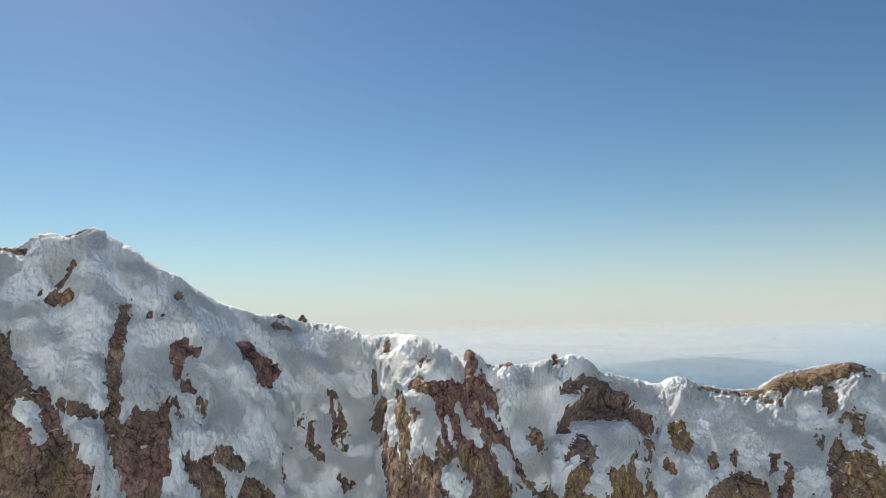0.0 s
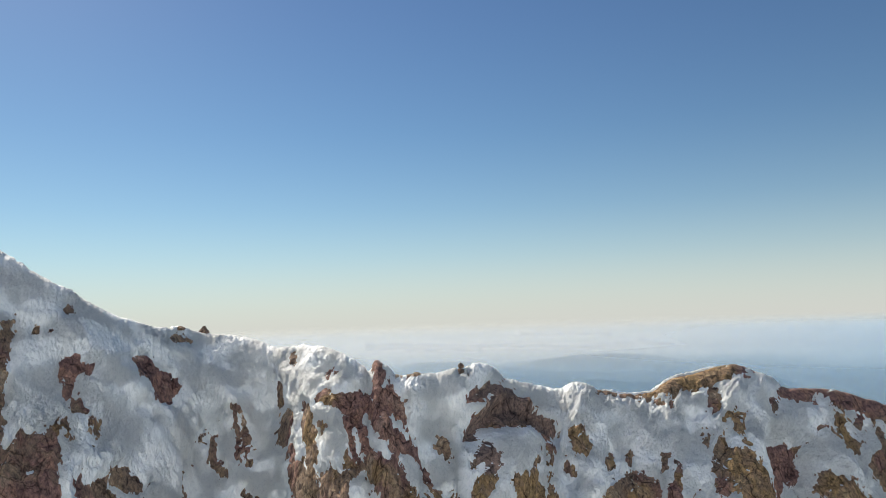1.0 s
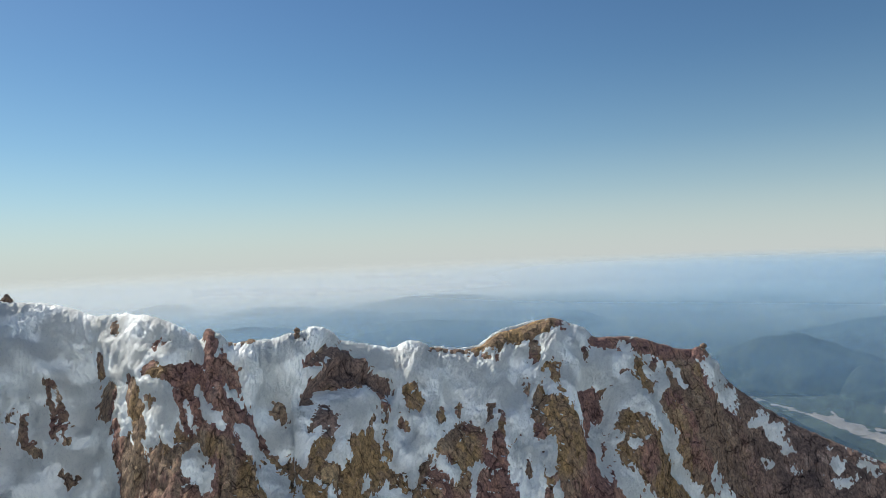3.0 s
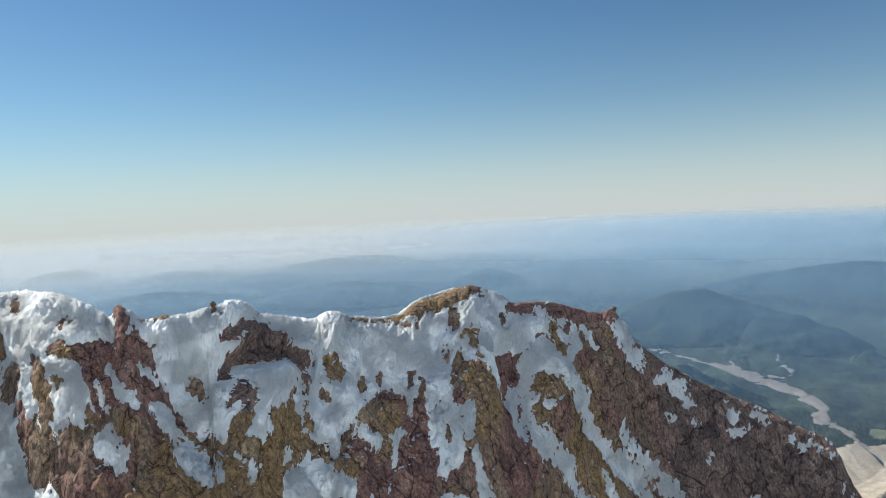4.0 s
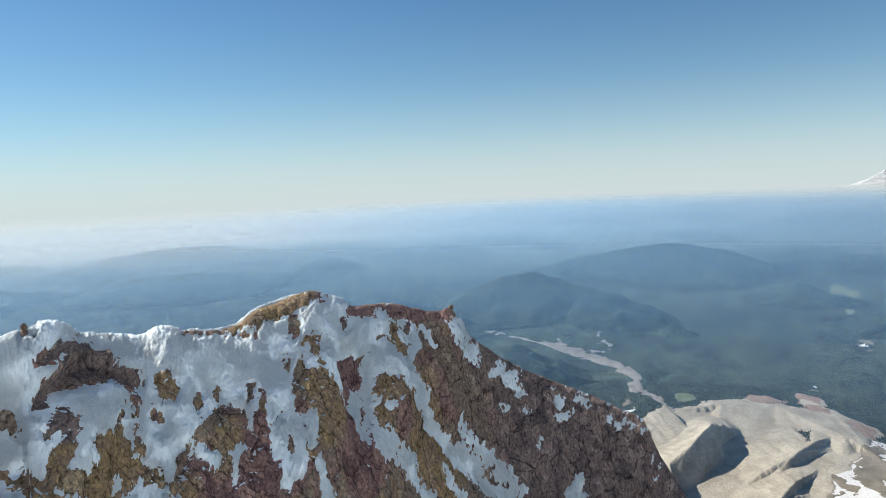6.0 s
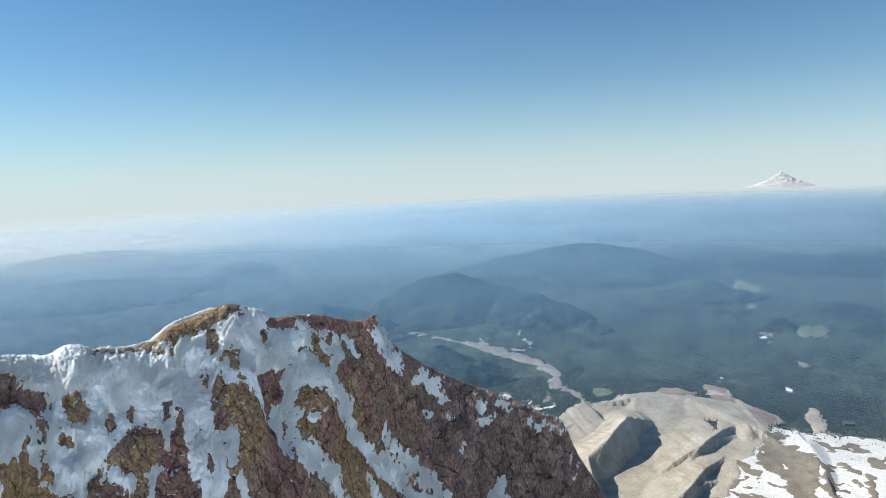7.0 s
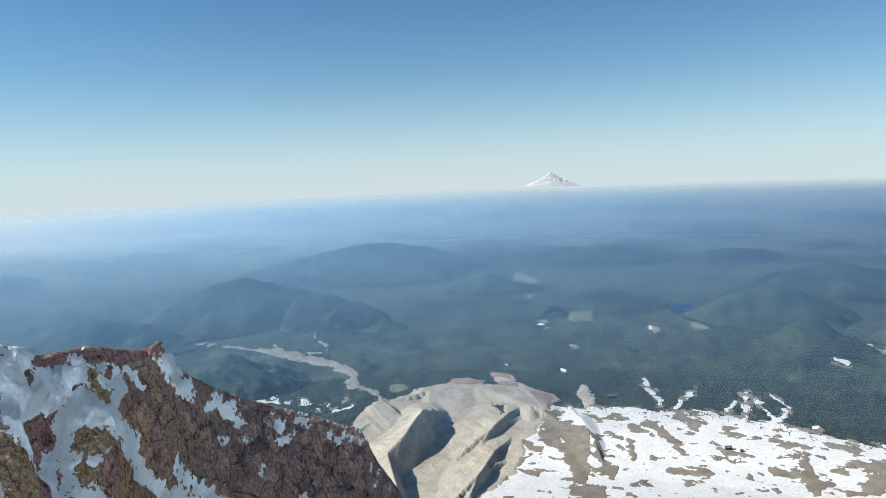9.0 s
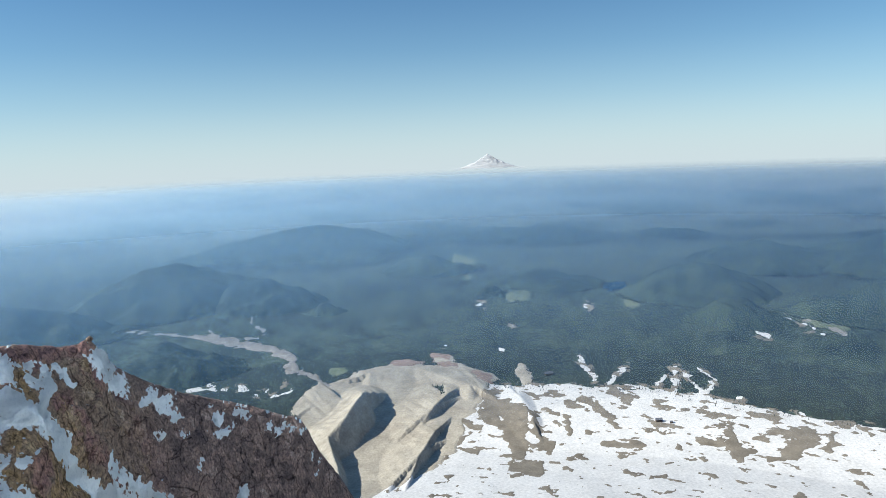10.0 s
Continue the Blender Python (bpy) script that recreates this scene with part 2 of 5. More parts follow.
bare(-16.61, -36.4, -16.81, -37.1, 0.53, 0.53, 0)
snowy(-26.80, -41.1, -27.89, -45.1, 1.26, 1.47, 0)
# open snow of the west face
snowy(-6.85, -13.7, -18.65, -19.7, 5.04, 5.04, 0)
snowy(-7.59, -20.1, -19.23, -26.6, 5.77, 5.77, 0)
snowy(-8.09, -24.1, -19.04, -30.5, 3.78, 4.20, 0)
snowy(-23.10, -21.3, -29.39, -28.9, 6.93, 6.93, 0)
snowy(-26.77, -35.0, -29.05, -38.3, 4.72, 3.78, 0)
# west wall
bare(-42.08, -29.4, -47.62, -48.2, 1.89, 6.09, 0)
bare(-47.62, -48.2, -56.69, -60.4, 5.46, 5.88, 0)
bare(-45.78, -50.6, -52.13, -69.9, 6.51, 9.45, 0)
bare(-56.69, -60.4, -60.55, -74.8, 5.25, 5.25, 0)
bare(-49.84, -64.6, -56.66, -71.0, 8.40, 8.40, 0)
bare(-44.17, -55.0, -46.47, -65.9, 3.15, 3.15, 0)
# cliffs of the west face
bare(-7.31, -24.7, -8.40, -25.2, 1.05, 1.05, 0)
bare(-7.57, -26.4, -8.14, -29.2, 1.05, 1.26, 0)
bare(-6.20, -27.4, -6.22, -28.7, 0.84, 0.84, 0)
bare(-7.17, -17.8, -7.32, -18.4, 1.05, 0.84, 0)
bare(-10.11, -12.1, -11.09, -12.1, 0.53, 0.63, 0)
bare(-9.69, -12.7, -9.80, -12.9, 0.53, 0.42, 0)
bare(-10.22, -17.5, -10.68, -16.2, 1.26, 1.68, 0)
bare(-10.68, -16.2, -11.94, -15.3, 1.68, 1.89, 0)
bare(-11.99, -14.2, -13.67, -17.7, 1.26, 1.05, 0)
bare(-13.67, -17.7, -15.47, -19.5, 0.84, 0.63, 0)
bare(-12.24, -17.5, -13.98, -19.9, 1.26, 1.36, 0)
bare(-10.94, -20.4, -10.95, -22.4, 1.78, 1.05, 0)
bare(-10.12, -21.4, -10.55, -22.2, 0.63, 0.63, 0)
bare(-14.73, -19.9, -15.11, -20.8, 0.94, 0.84, 0)
bare(-15.45, -22.7, -15.39, -25.6, 0.84, 0.53, 0)
bare(-15.41, -25.2, -15.39, -26.5, 0.32, 0.21, 0)
bare(-14.45, -23.2, -13.77, -25.6, 0.63, 0.84, 0)
bare(-13.75, -26.1, -14.45, -27.3, 0.73, 0.63, 0)
bare(-15.35, -28.1, -15.56, -28.9, 0.63, 0.73, 0)
bare(-17.93, -21.4, -18.46, -22.2, 1.68, 1.16, 0)
bare(-17.66, -20.6, -18.29, -20.0, 1.05, 0.63, 0)
bare(-17.05, -24.8, -17.36, -25.4, 0.53, 0.42, 0)
bare(-20.23, -24.6, -20.56, -25.3, 0.73, 0.63, 0)
bare(-20.54, -23.6, -20.56, -24.1, 0.42, 0.42, 0)
bare(-21.85, -23.8, -22.00, -25.7, 0.42, 0.32, 0)
bare(-10.18, -25.0, -10.64, -24.1, 1.36, 1.26, 2)
bare(-12.38, -26.3, -14.39, -28.3, 1.47, 1.26, 2)
bare(-9.24, -27.1, -12.94, -31.2, 1.68, 2.94, 2)
bare(-11.41, -28.4, -14.61, -32.0, 2.52, 2.94, 2)
bare(-14.70, -30.4, -16.71, -33.2, 1.26, 1.36, 2)
bare(-9.28, -29.5, -12.79, -33.6, 1.68, 2.10, 2)
bare(-16.64, -34.4, -18.83, -34.5, 1.57, 1.57, 2)
bare(-18.25, -32.8, -19.01, -31.1, 0.73, 0.84, 0)
bare(-18.82, -30.4, -19.31, -29.6, 0.84, 0.63, 0)
bare(-20.29, -32.7, -19.65, -36.3, 2.52, 3.15, 1)
bare(-20.66, -34.7, -24.16, -40.3, 2.94, 3.67, 1)
bare(-21.63, -29.0, -22.75, -29.9, 2.83, 2.42, 0)
bare(-22.24, -30.9, -21.92, -32.9, 2.31, 1.89, 2)
bare(-20.25, -29.0, -20.84, -31.0, 1.26, 1.68, 0)
bare(-23.23, -29.6, -23.41, -30.9, 0.94, 0.84, 0)
bare(-23.81, -32.4, -24.78, -36.9, 1.78, 2.94, 1)
bare(-24.33, -25.2, -24.18, -26.8, 0.63, 0.63, 0)
bare(-25.11, -25.4, -25.12, -28.6, 0.53, 0.84, 0)
bare(-24.72, -29.5, -25.17, -33.3, 0.94, 1.68, 1)
bare(-24.76, -37.3, -26.97, -41.7, 2.31, 4.20, 0)
bare(-26.37, -30.5, -26.55, -30.8, 0.73, 0.53, 2)
bare(-27.17, -33.2, -27.12, -34.7, 0.53, 0.53, 0)
bare(-19.75, -14.7, -23.30, -16.0, 0.42, 0.73, 0)
bare(-23.33, -14.9, -27.05, -13.3, 1.36, 1.89, 2)
bare(-27.05, -13.3, -29.17, -12.5, 1.89, 1.36, 2)
bare(-28.77, -11.8, -30.82, -12.9, 0.84, 0.84, 1)
bare(-28.22, -16.0, -28.31, -17.7, 0.94, 0.94, 0)
bare(-24.77, -15.2, -25.49, -15.6, 0.42, 0.53, 0)
bare(-24.16, -17.0, -24.20, -17.2, 0.53, 0.42, 0)
bare(-25.06, -17.3, -25.15, -17.6, 0.32, 0.32, 0)
bare(-27.24, -21.9, -27.43, -23.3, 0.42, 0.53, 0)
bare(-28.94, -41.3, -26.03, -41.2, 2.31, 1.89, 0)
bare(-33.12, -17.3, -36.46, -18.6, 1.05, 1.16, 0)
bare(-36.45, -19.1, -41.45, -22.5, 1.36, 1.47, 0)
bare(-32.43, -17.8, -32.51, -18.2, 0.42, 0.32, 0)
# snow of the west face
snowy(-11.19, -14.1, -9.79, -14.5, 0.73, 0.94, 0)
snowy(-6.88, -25.6, -7.42, -28.6, 0.73, 0.84, 0)
snowy(-8.09, -25.9, -8.51, -29.4, 0.63, 0.84, 0)
snowy(-11.39, -25.3, -11.80, -27.6, 1.05, 0.84, 0)
snowy(-10.00, -27.8, -10.17, -28.3, 0.73, 0.53, 0)
snowy(-10.82, -29.6, -10.91, -30.9, 0.53, 0.63, 0)
snowy(-13.50, -30.4, -13.50, -31.7, 0.32, 0.32, 0)
snowy(-13.94, -31.0, -14.01, -31.8, 0.32, 0.32, 0)
snowy(-17.31, -33.9, -17.41, -34.4, 0.73, 0.63, 0)
snowy(-15.40, -33.3, -14.43, -35.1, 1.57, 2.94, 0)
snowy(-16.17, -35.0, -18.71, -36.7, 2.10, 1.47, 0)
snowy(-19.95, -30.4, -21.22, -32.7, 0.84, 1.05, 0)
snowy(-22.81, -33.9, -22.54, -35.5, 0.73, 0.63, 0)
snowy(-23.56, -32.9, -22.63, -32.7, 0.63, 0.63, 0)
snowy(-26.42, -31.9, -27.18, -36.7, 1.99, 1.78, 0)
snowy(-26.92, -37.3, -26.72, -38.7, 0.94, 0.42, 0)
snowy(-30.81, -13.2, -32.06, -17.1, 0.73, 1.47, 0)
snowy(-41.27, -49.6, -45.51, -64.8, 1.26, 2.10, 0)
snowy(-42.11, -43.9, -42.46, -47.0, 0.32, 0.32, 0)
snowy(-42.77, -49.9, -45.56, -60.5, 0.53, 1.16, 0)
snowy(-45.56, -60.5, -46.25, -64.4, 0.94, 0.63, 0)
snowy(-43.28, -30.6, -43.61, -34.9, 0.53, 0.53, 0)
snowy(-44.96, -37.9, -46.84, -40.3, 0.84, 0.73, 0)
snowy(-46.95, -43.6, -47.18, -44.5, 0.73, 0.73, 0)
snowy(-46.03, -40.6, -46.62, -43.7, 0.84, 0.73, 0)
snowy(-45.35, -38.0, -45.47, -35.7, 0.63, 0.42, 0)
snowy(-45.64, -45.8, -45.82, -47.1, 0.53, 0.42, 0)
snowy(-47.39, -47.2, -47.47, -48.8, 0.32, 0.32, 0)
snowy(-50.16, -47.2, -50.34, -48.2, 0.63, 0.63, 0)
snowy(-49.95, -50.7, -50.87, -51.6, 0.73, 0.63, 0)
snowy(-50.78, -51.0, -51.53, -49.7, 0.53, 0.53, 0)
snowy(-52.18, -47.9, -52.90, -48.6, 0.73, 0.73, 0)
snowy(-54.51, -52.2, -54.59, -53.9, 0.53, 0.42, 0)
snowy(-55.21, -53.5, -55.30, -54.6, 0.42, 0.42, 0)
snowy(-56.01, -53.7, -56.27, -54.7, 0.42, 0.42, 0)
snowy(-56.97, -55.3, -57.14, -56.9, 0.53, 0.63, 0)
snowy(-48.50, -55.0, -48.39, -57.4, 0.32, 0.42, 0)
snowy(-50.99, -67.1, -51.91, -68.8, 1.26, 1.05, 0)
snowy(-51.52, -64.4, -51.41, -66.6, 0.42, 0.84, 0)
snowy(-57.91, -61.8, -58.51, -64.9, 0.53, 0.63, 0)
snowy(-57.99, -66.8, -58.07, -67.3, 0.42, 0.42, 0)
bare(-43.62, -58.7, -44.33, -61.4, 0.84, 1.05, 0)
bare(-42.11, -53.3, -42.30, -54.1, 0.53, 0.42, 0)
bare(-43.31, -53.3, -43.50, -54.0, 0.42, 0.42, 0)
# crest of the west wall
bare(-42.70, -28.0, -47.35, -39.5, 0.73, 0.84, 0)
bare(-47.35, -39.5, -57.21, -54.9, 0.84, 0.94, 0)
bare(-57.21, -54.9, -60.94, -76.9, 1.26, 1.47, 0)
snowy(-42.00, -24.4, -42.95, -29.5, 0.53, 0.42, 0)
snowy(-43.10, -31.5, -43.62, -34.7, 0.42, 0.32, 0)
snowy(-44.91, -38.3, -46.84, -40.2, 0.94, 0.63, 0)
snowy(-46.78, -43.1, -47.25, -44.5, 0.63, 0.53, 0)
snowy(-50.27, -46.6, -50.55, -47.7, 0.53, 0.42, 0)
snowy(-51.89, -47.1, -52.71, -48.8, 0.63, 0.53, 0)
snowy(-50.60, -50.9, -51.35, -50.2, 0.53, 0.42, 0)
snowy(-54.54, -51.7, -54.81, -53.8, 0.32, 0.32, 0)
snowy(-55.61, -53.0, -56.28, -54.5, 0.32, 0.32, 0)
snowy(-57.20, -55.3, -57.43, -57.1, 0.42, 0.32, 0)
snowy(-51.88, -64.3, -51.31, -68.5, 0.84, 1.47, 0)
# central buttress and the slabs under it
bare(-2.07, -8.2, -2.77, -15.1, 1.26, 2.62, 1)
bare(-2.89, -13.6, -3.73, -16.9, 2.33, 1.46, 1)
bare(-0.56, -13.2, -2.72, -18.0, 1.94, 2.72, 1)
bare(-2.72, -18.0, -5.55, -21.3, 2.72, 1.55, 1)
bare(-5.55, -21.3, -6.58, -24.7, 1.55, 1.16, 1)
bare(-1.77, -21.1, -3.93, -24.3, 3.40, 4.37, 0)
bare(-3.93, -24.3, -4.98, -26.8, 4.37, 4.37, 0)
bare(0.90, -21.2, -0.37, -25.2, 2.13, 2.91, 0)
bare(2.27, -12.3, -0.55, -13.3, 0.87, 1.46, 0)
bare(0.44, -13.5, -0.47, -18.8, 1.16, 1.55, 1)
bare(3.41, -14.6, 3.30, -21.2, 1.07, 1.36, 0)
bare(3.30, -21.2, 3.80, -26.6, 1.36, 2.13, 0)
bare(1.82, -23.5, 1.65, -26.6, 1.94, 2.52, 0)
bare(2.40, -16.2, 1.88, -17.3, 0.68, 0.78, 0)
bare(5.49, -16.3, 5.73, -19.2, 1.65, 1.07, 0)
bare(4.80, -20.1, 4.91, -21.9, 0.87, 0.78, 0)
bare(4.39, -23.5, 4.49, -25.2, 1.75, 1.75, 0)
bare(4.06, -26.0, 4.53, -28.9, 1.36, 1.36, 0)
bare(5.90, -11.4, 6.14, -13.3, 0.48, 0.39, 0)
bare(4.61, -6.7, 4.66, -7.2, 0.48, 0.48, 0)
bare(2.09, -8.5, 1.41, -8.3, 0.19, 0.19, 0)
bare(8.82, -15.9, 8.89, -22.4, 0.29, 0.39, 0)
bare(8.89, -22.4, 8.45, -23.2, 0.39, 0.29, 0)
bare(8.26, -27.7, 8.21, -28.3, 0.68, 0.68, 0)
bare(-7.45, -24.7, -9.14, -26.7, 0.78, 1.36, 0)
snowy(1.44, -17.9, 1.42, -19.6, 2.04, 1.75, 0)
snowy(1.42, -19.6, 1.12, -20.9, 1.75, 0.68, 0)
snowy(-0.06, -16.7, -0.72, -20.1, 0.48, 0.58, 0)
snowy(-0.84, -15.3, -1.39, -17.4, 0.39, 0.58, 0)
snowy(-1.39, -17.4, -1.90, -18.9, 0.58, 0.58, 0)
snowy(-2.26, -18.6, -2.68, -19.8, 0.58, 0.39, 0)
snowy(-0.41, -22.9, -0.91, -24.9, 0.58, 1.16, 0)
snowy(-0.91, -24.9, -1.15, -26.2, 1.16, 1.16, 0)
snowy(-3.38, -16.0, -4.16, -17.5, 0.48, 0.48, 0)
snowy(-3.79, -20.5, -5.07, -22.7, 0.68, 1.36, 0)
snowy(-5.07, -22.7, -6.23, -24.3, 1.36, 0.48, 0)
snowy(4.14, -15.7, 4.49, -19.9, 0.48, 0.48, 0)
snowy(3.91, -19.6, 3.76, -22.2, 0.48, 0.29, 0)
snowy(2.77, -21.6, 2.98, -23.8, 0.39, 0.19, 0)
snowy(-2.77, -9.6, -2.62, -10.5, 0.39, 0.39, 0)
snowy(-3.66, -10.3, -3.22, -9.9, 0.29, 0.29, 0)
# west peak: rock with ribbons of snow that run down to the west
bare(-29.34, -25.3, -30.97, -36.8, 3.44, 7.38, 0)
bare(-30.97, -36.8, -32.15, -47.9, 7.38, 8.61, 0)
bare(-34.63, -29.5, -37.29, -43.6, 6.15, 8.61, 0)
bare(-37.29, -43.6, -39.03, -57.0, 8.61, 9.84, 0)
bare(-39.05, -25.7, -40.77, -40.3, 4.43, 6.15, 0)
bare(-40.77, -40.3, -43.92, -59.0, 6.15, 6.15, 0)
bare(-33.66, -17.7, -37.22, -19.8, 0.86, 1.11, 1)
bare(-37.22, -19.8, -40.76, -22.6, 1.11, 1.11, 1)
bare(-31.74, -27.1, -32.57, -33.5, 2.46, 3.69, 1)
bare(-32.57, -33.5, -33.80, -43.5, 3.69, 3.69, 1)
bare(-29.47, -20.8, -29.79, -26.5, 1.97, 2.46, 2)
bare(-29.79, -26.5, -30.58, -33.1, 2.46, 2.46, 2)
bare(-37.92, -36.1, -39.18, -48.5, 1.72, 2.71, 2)
bare(-39.18, -48.5, -41.02, -55.9, 2.71, 2.71, 2)
snowy(-30.26, -14.2, -31.48, -17.5, 0.86, 2.46, 0)
snowy(-31.48, -17.5, -32.12, -21.6, 2.46, 2.95, 0)
snowy(-30.73, -18.6, -30.50, -22.2, 1.48, 0.86, 0)
snowy(-33.11, -20.8, -34.02, -23.4, 2.21, 1.97, 0)
snowy(-34.02, -23.4, -33.02, -24.9, 1.97, 1.48, 0)
snowy(-30.63, -22.5, -31.49, -27.4, 1.48, 1.11, 0)
snowy(-31.49, -27.4, -32.20, -32.2, 1.11, 0.49, 0)
snowy(-28.88, -21.1, -29.86, -24.0, 1.11, 0.74, 0)
snowy(-35.23, -18.6, -36.45, -23.1, 0.74, 1.11, 0)
snowy(-36.45, -23.1, -37.22, -25.8, 1.11, 1.11, 0)
snowy(-38.04, -22.8, -38.16, -27.5, 0.61, 0.98, 0)
snowy(-38.16, -27.5, -37.05, -30.1, 0.98, 1.48, 0)
snowy(-38.85, -23.5, -39.64, -28.4, 0.74, 0.49, 0)
snowy(-35.29, -25.5, -35.86, -28.7, 1.97, 2.09, 0)
snowy(-35.86, -28.7, -37.03, -31.2, 2.09, 1.48, 0)
snowy(-34.54, -26.9, -33.96, -31.0, 1.72, 1.84, 0)
snowy(-33.96, -31.0, -33.45, -33.9, 1.84, 1.48, 0)
snowy(-33.45, -33.9, -33.92, -38.8, 1.48, 0.49, 0)
snowy(-37.03, -31.2, -38.39, -37.6, 1.60, 1.48, 0)
snowy(-38.39, -37.6, -39.27, -43.4, 1.48, 0.98, 0)
snowy(-39.27, -43.4, -42.06, -52.3, 0.98, 1.35, 0)
snowy(-42.06, -52.3, -44.37, -61.4, 1.35, 1.35, 0)
snowy(-44.37, -61.4, -46.00, -65.5, 1.35, 0.98, 0)
snowy(-34.54, -33.5, -35.12, -40.8, 0.86, 1.72, 0)
snowy(-35.12, -40.8, -37.13, -47.0, 1.72, 1.11, 0)
snowy(-37.13, -47.0, -38.10, -53.1, 1.11, 0.74, 0)
snowy(-38.10, -53.1, -39.29, -56.6, 0.74, 0.61, 0)
snowy(-35.94, -32.4, -35.76, -36.2, 0.86, 0.74, 0)
snowy(-35.76, -36.2, -34.46, -37.0, 0.74, 0.86, 0)
snowy(-27.46, -31.6, -27.64, -36.3, 2.46, 2.46, 0)
snowy(-27.64, -36.3, -26.73, -38.3, 2.46, 0.98, 0)
snowy(-29.17, -30.9, -29.07, -34.1, 1.23, 1.11, 0)
snowy(-29.57, -37.0, -30.11, -41.5, 0.74, 1.11, 0)
snowy(-30.11, -41.5, -30.93, -45.8, 1.11, 0.98, 0)
snowy(-41.97, -44.3, -42.40, -48.6, 0.49, 0.86, 0)
snowy(-42.40, -48.6, -44.06, -55.0, 0.86, 1.23, 0)
snowy(-44.06, -55.0, -45.81, -61.0, 1.23, 1.23, 0)
snowy(-45.81, -61.0, -47.00, -65.1, 1.23, 0.74, 0)
snowy(-40.36, -51.8, -40.78, -55.6, 0.74, 0.74, 0)
snowy(-40.78, -55.6, -41.85, -59.6, 0.74, 0.49, 0)
snowy(-26.83, -42.3, -28.44, -43.9, 1.23, 1.72, 0)
snowy(-41.70, -23.9, -42.12, -28.6, 1.11, 0.98, 0)
snowy(-42.12, -28.6, -43.46, -35.9, 0.98, 0.49, 0)
bare(-35.55, -32.3, -36.14, -34.6, 1.11, 1.48, 2)
bare(-35.07, -36.1, -35.32, -38.2, 0.86, 0.86, 2)
bare(-44.17, -58.0, -44.76, -60.7, 0.49, 0.61, 0)
bare(-32.20, -18.0, -32.26, -19.7, 0.37, 0.37, 0)
bare(-32.75, -26.2, -33.55, -29.5, 1.11, 1.23, 1)
bare(-27.27, -32.8, -27.38, -34.0, 0.37, 0.49, 0)
bare(-36.32, -21.9, -36.72, -27.1, 0.61, 0.74, 2)
# overhang of the middle face and the slabs of the buttress
snowy(-11.24, -20.9, -12.90, -22.3, 2.95, 2.95, 0)
snowy(-13.63, -20.6, -15.85, -24.9, 1.48, 1.23, 0)
# tone 3 puts the shade of the overhang into the rock colour
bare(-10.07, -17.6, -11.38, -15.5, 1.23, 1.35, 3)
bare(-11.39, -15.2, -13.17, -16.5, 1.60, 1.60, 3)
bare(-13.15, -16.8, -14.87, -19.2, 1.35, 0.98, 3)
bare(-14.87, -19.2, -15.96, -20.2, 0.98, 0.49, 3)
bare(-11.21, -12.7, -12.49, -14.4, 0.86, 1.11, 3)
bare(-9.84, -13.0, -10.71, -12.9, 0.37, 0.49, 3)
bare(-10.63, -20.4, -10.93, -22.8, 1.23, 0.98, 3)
bare(-15.45, -22.0, -15.41, -24.7, 0.61, 0.49, 0)
bare(-14.08, -25.0, -14.09, -26.4, 0.61, 0.49, 0)
snowy(-1.05, -15.0, -1.83, -17.9, 0.61, 0.86, 0)
snowy(-1.83, -17.9, -2.37, -19.5, 0.86, 0.49, 0)
snowy(-3.96, -20.4, -5.53, -22.2, 0.86, 1.35, 0)
snowy(-5.53, -22.2, -6.23, -23.6, 1.35, 0.74, 0)
snowy(-2.91, -15.1, -3.92, -16.7, 0.49, 0.61, 0)
snowy(-6.04, -25.4, -6.58, -27.5, 1.97, 1.72, 0)
snowy(-6.58, -27.5, -7.62, -29.7, 1.72, 0.74, 0)
snowy(-0.39, -23.7, -1.35, -25.0, 1.97, 1.48, 0)
RIBS = []


def rib(*v):
    RIBS.append(v)


# Ribs and hollows of the face: from turn, height to turn, height; half widths; metres outwards.
rib(32.66, -6.8, 29.09, -22.9, 6.30, 9.97, 7)
rib(29.66, -6.3, 26.33, -22.5, 1.36, 1.68, -3)
rib(22.62, 6.1, 19.82, -0.5, 1.47, 2.10, 1.3)
rib(19.82, -0.5, 13.61, -17.7, 2.62, 3.67, 2.0)
rib(12.76, -2.6, 9.52, -14.5, 3.36, 3.67, 3)
rib(6.95, -6.0, 6.82, -15.2, 3.78, 4.20, -2.6)
rib(6.82, -15.2, 6.73, -29.6, 3.78, 4.20, -2.6)
rib(3.88, -6.6, 2.14, -12.9, 4.41, 5.25, 2.0)
rib(-2.21, -7.7, -2.67, -20.8, 2.31, 4.20, 2.2)
rib(-6.56, -15.6, -7.45, -24.7, 3.99, 5.25, -2.4)
rib(-12.95, -23.0, -13.42, -28.6, 5.04, 6.30, 2.2)
rib(-12.23, -17.8, -9.84, -17.0, 1.68, 1.89, -2.6)
rib(-17.81, -14.3, -17.90, -18.2, 1.89, 2.62, 1.2)
rib(-21.42, -21.1, -22.73, -28.0, 4.20, 4.20, -0.4)
rib(26.45, 12.8, 26.52, -10.9, 4.20, 4.72, 2)
rib(-29.86, -13.1, -30.79, -30.8, 2.31, 4.72, 0.5)
rib(-33.66, -25.0, -34.12, -36.0, 2.10, 2.62, -2.5)
rib(-35.51, -29.3, -37.83, -47.5, 2.31, 3.36, 1.2)
rib(-40.71, -24.0, -41.92, -40.8, 2.31, 5.77, 1.6)
rib(-39.42, -43.2, -45.51, -64.8, 1.47, 2.10, -2)
rib(-47.62, -47.9, -52.14, -68.6, 4.20, 6.30, 2)
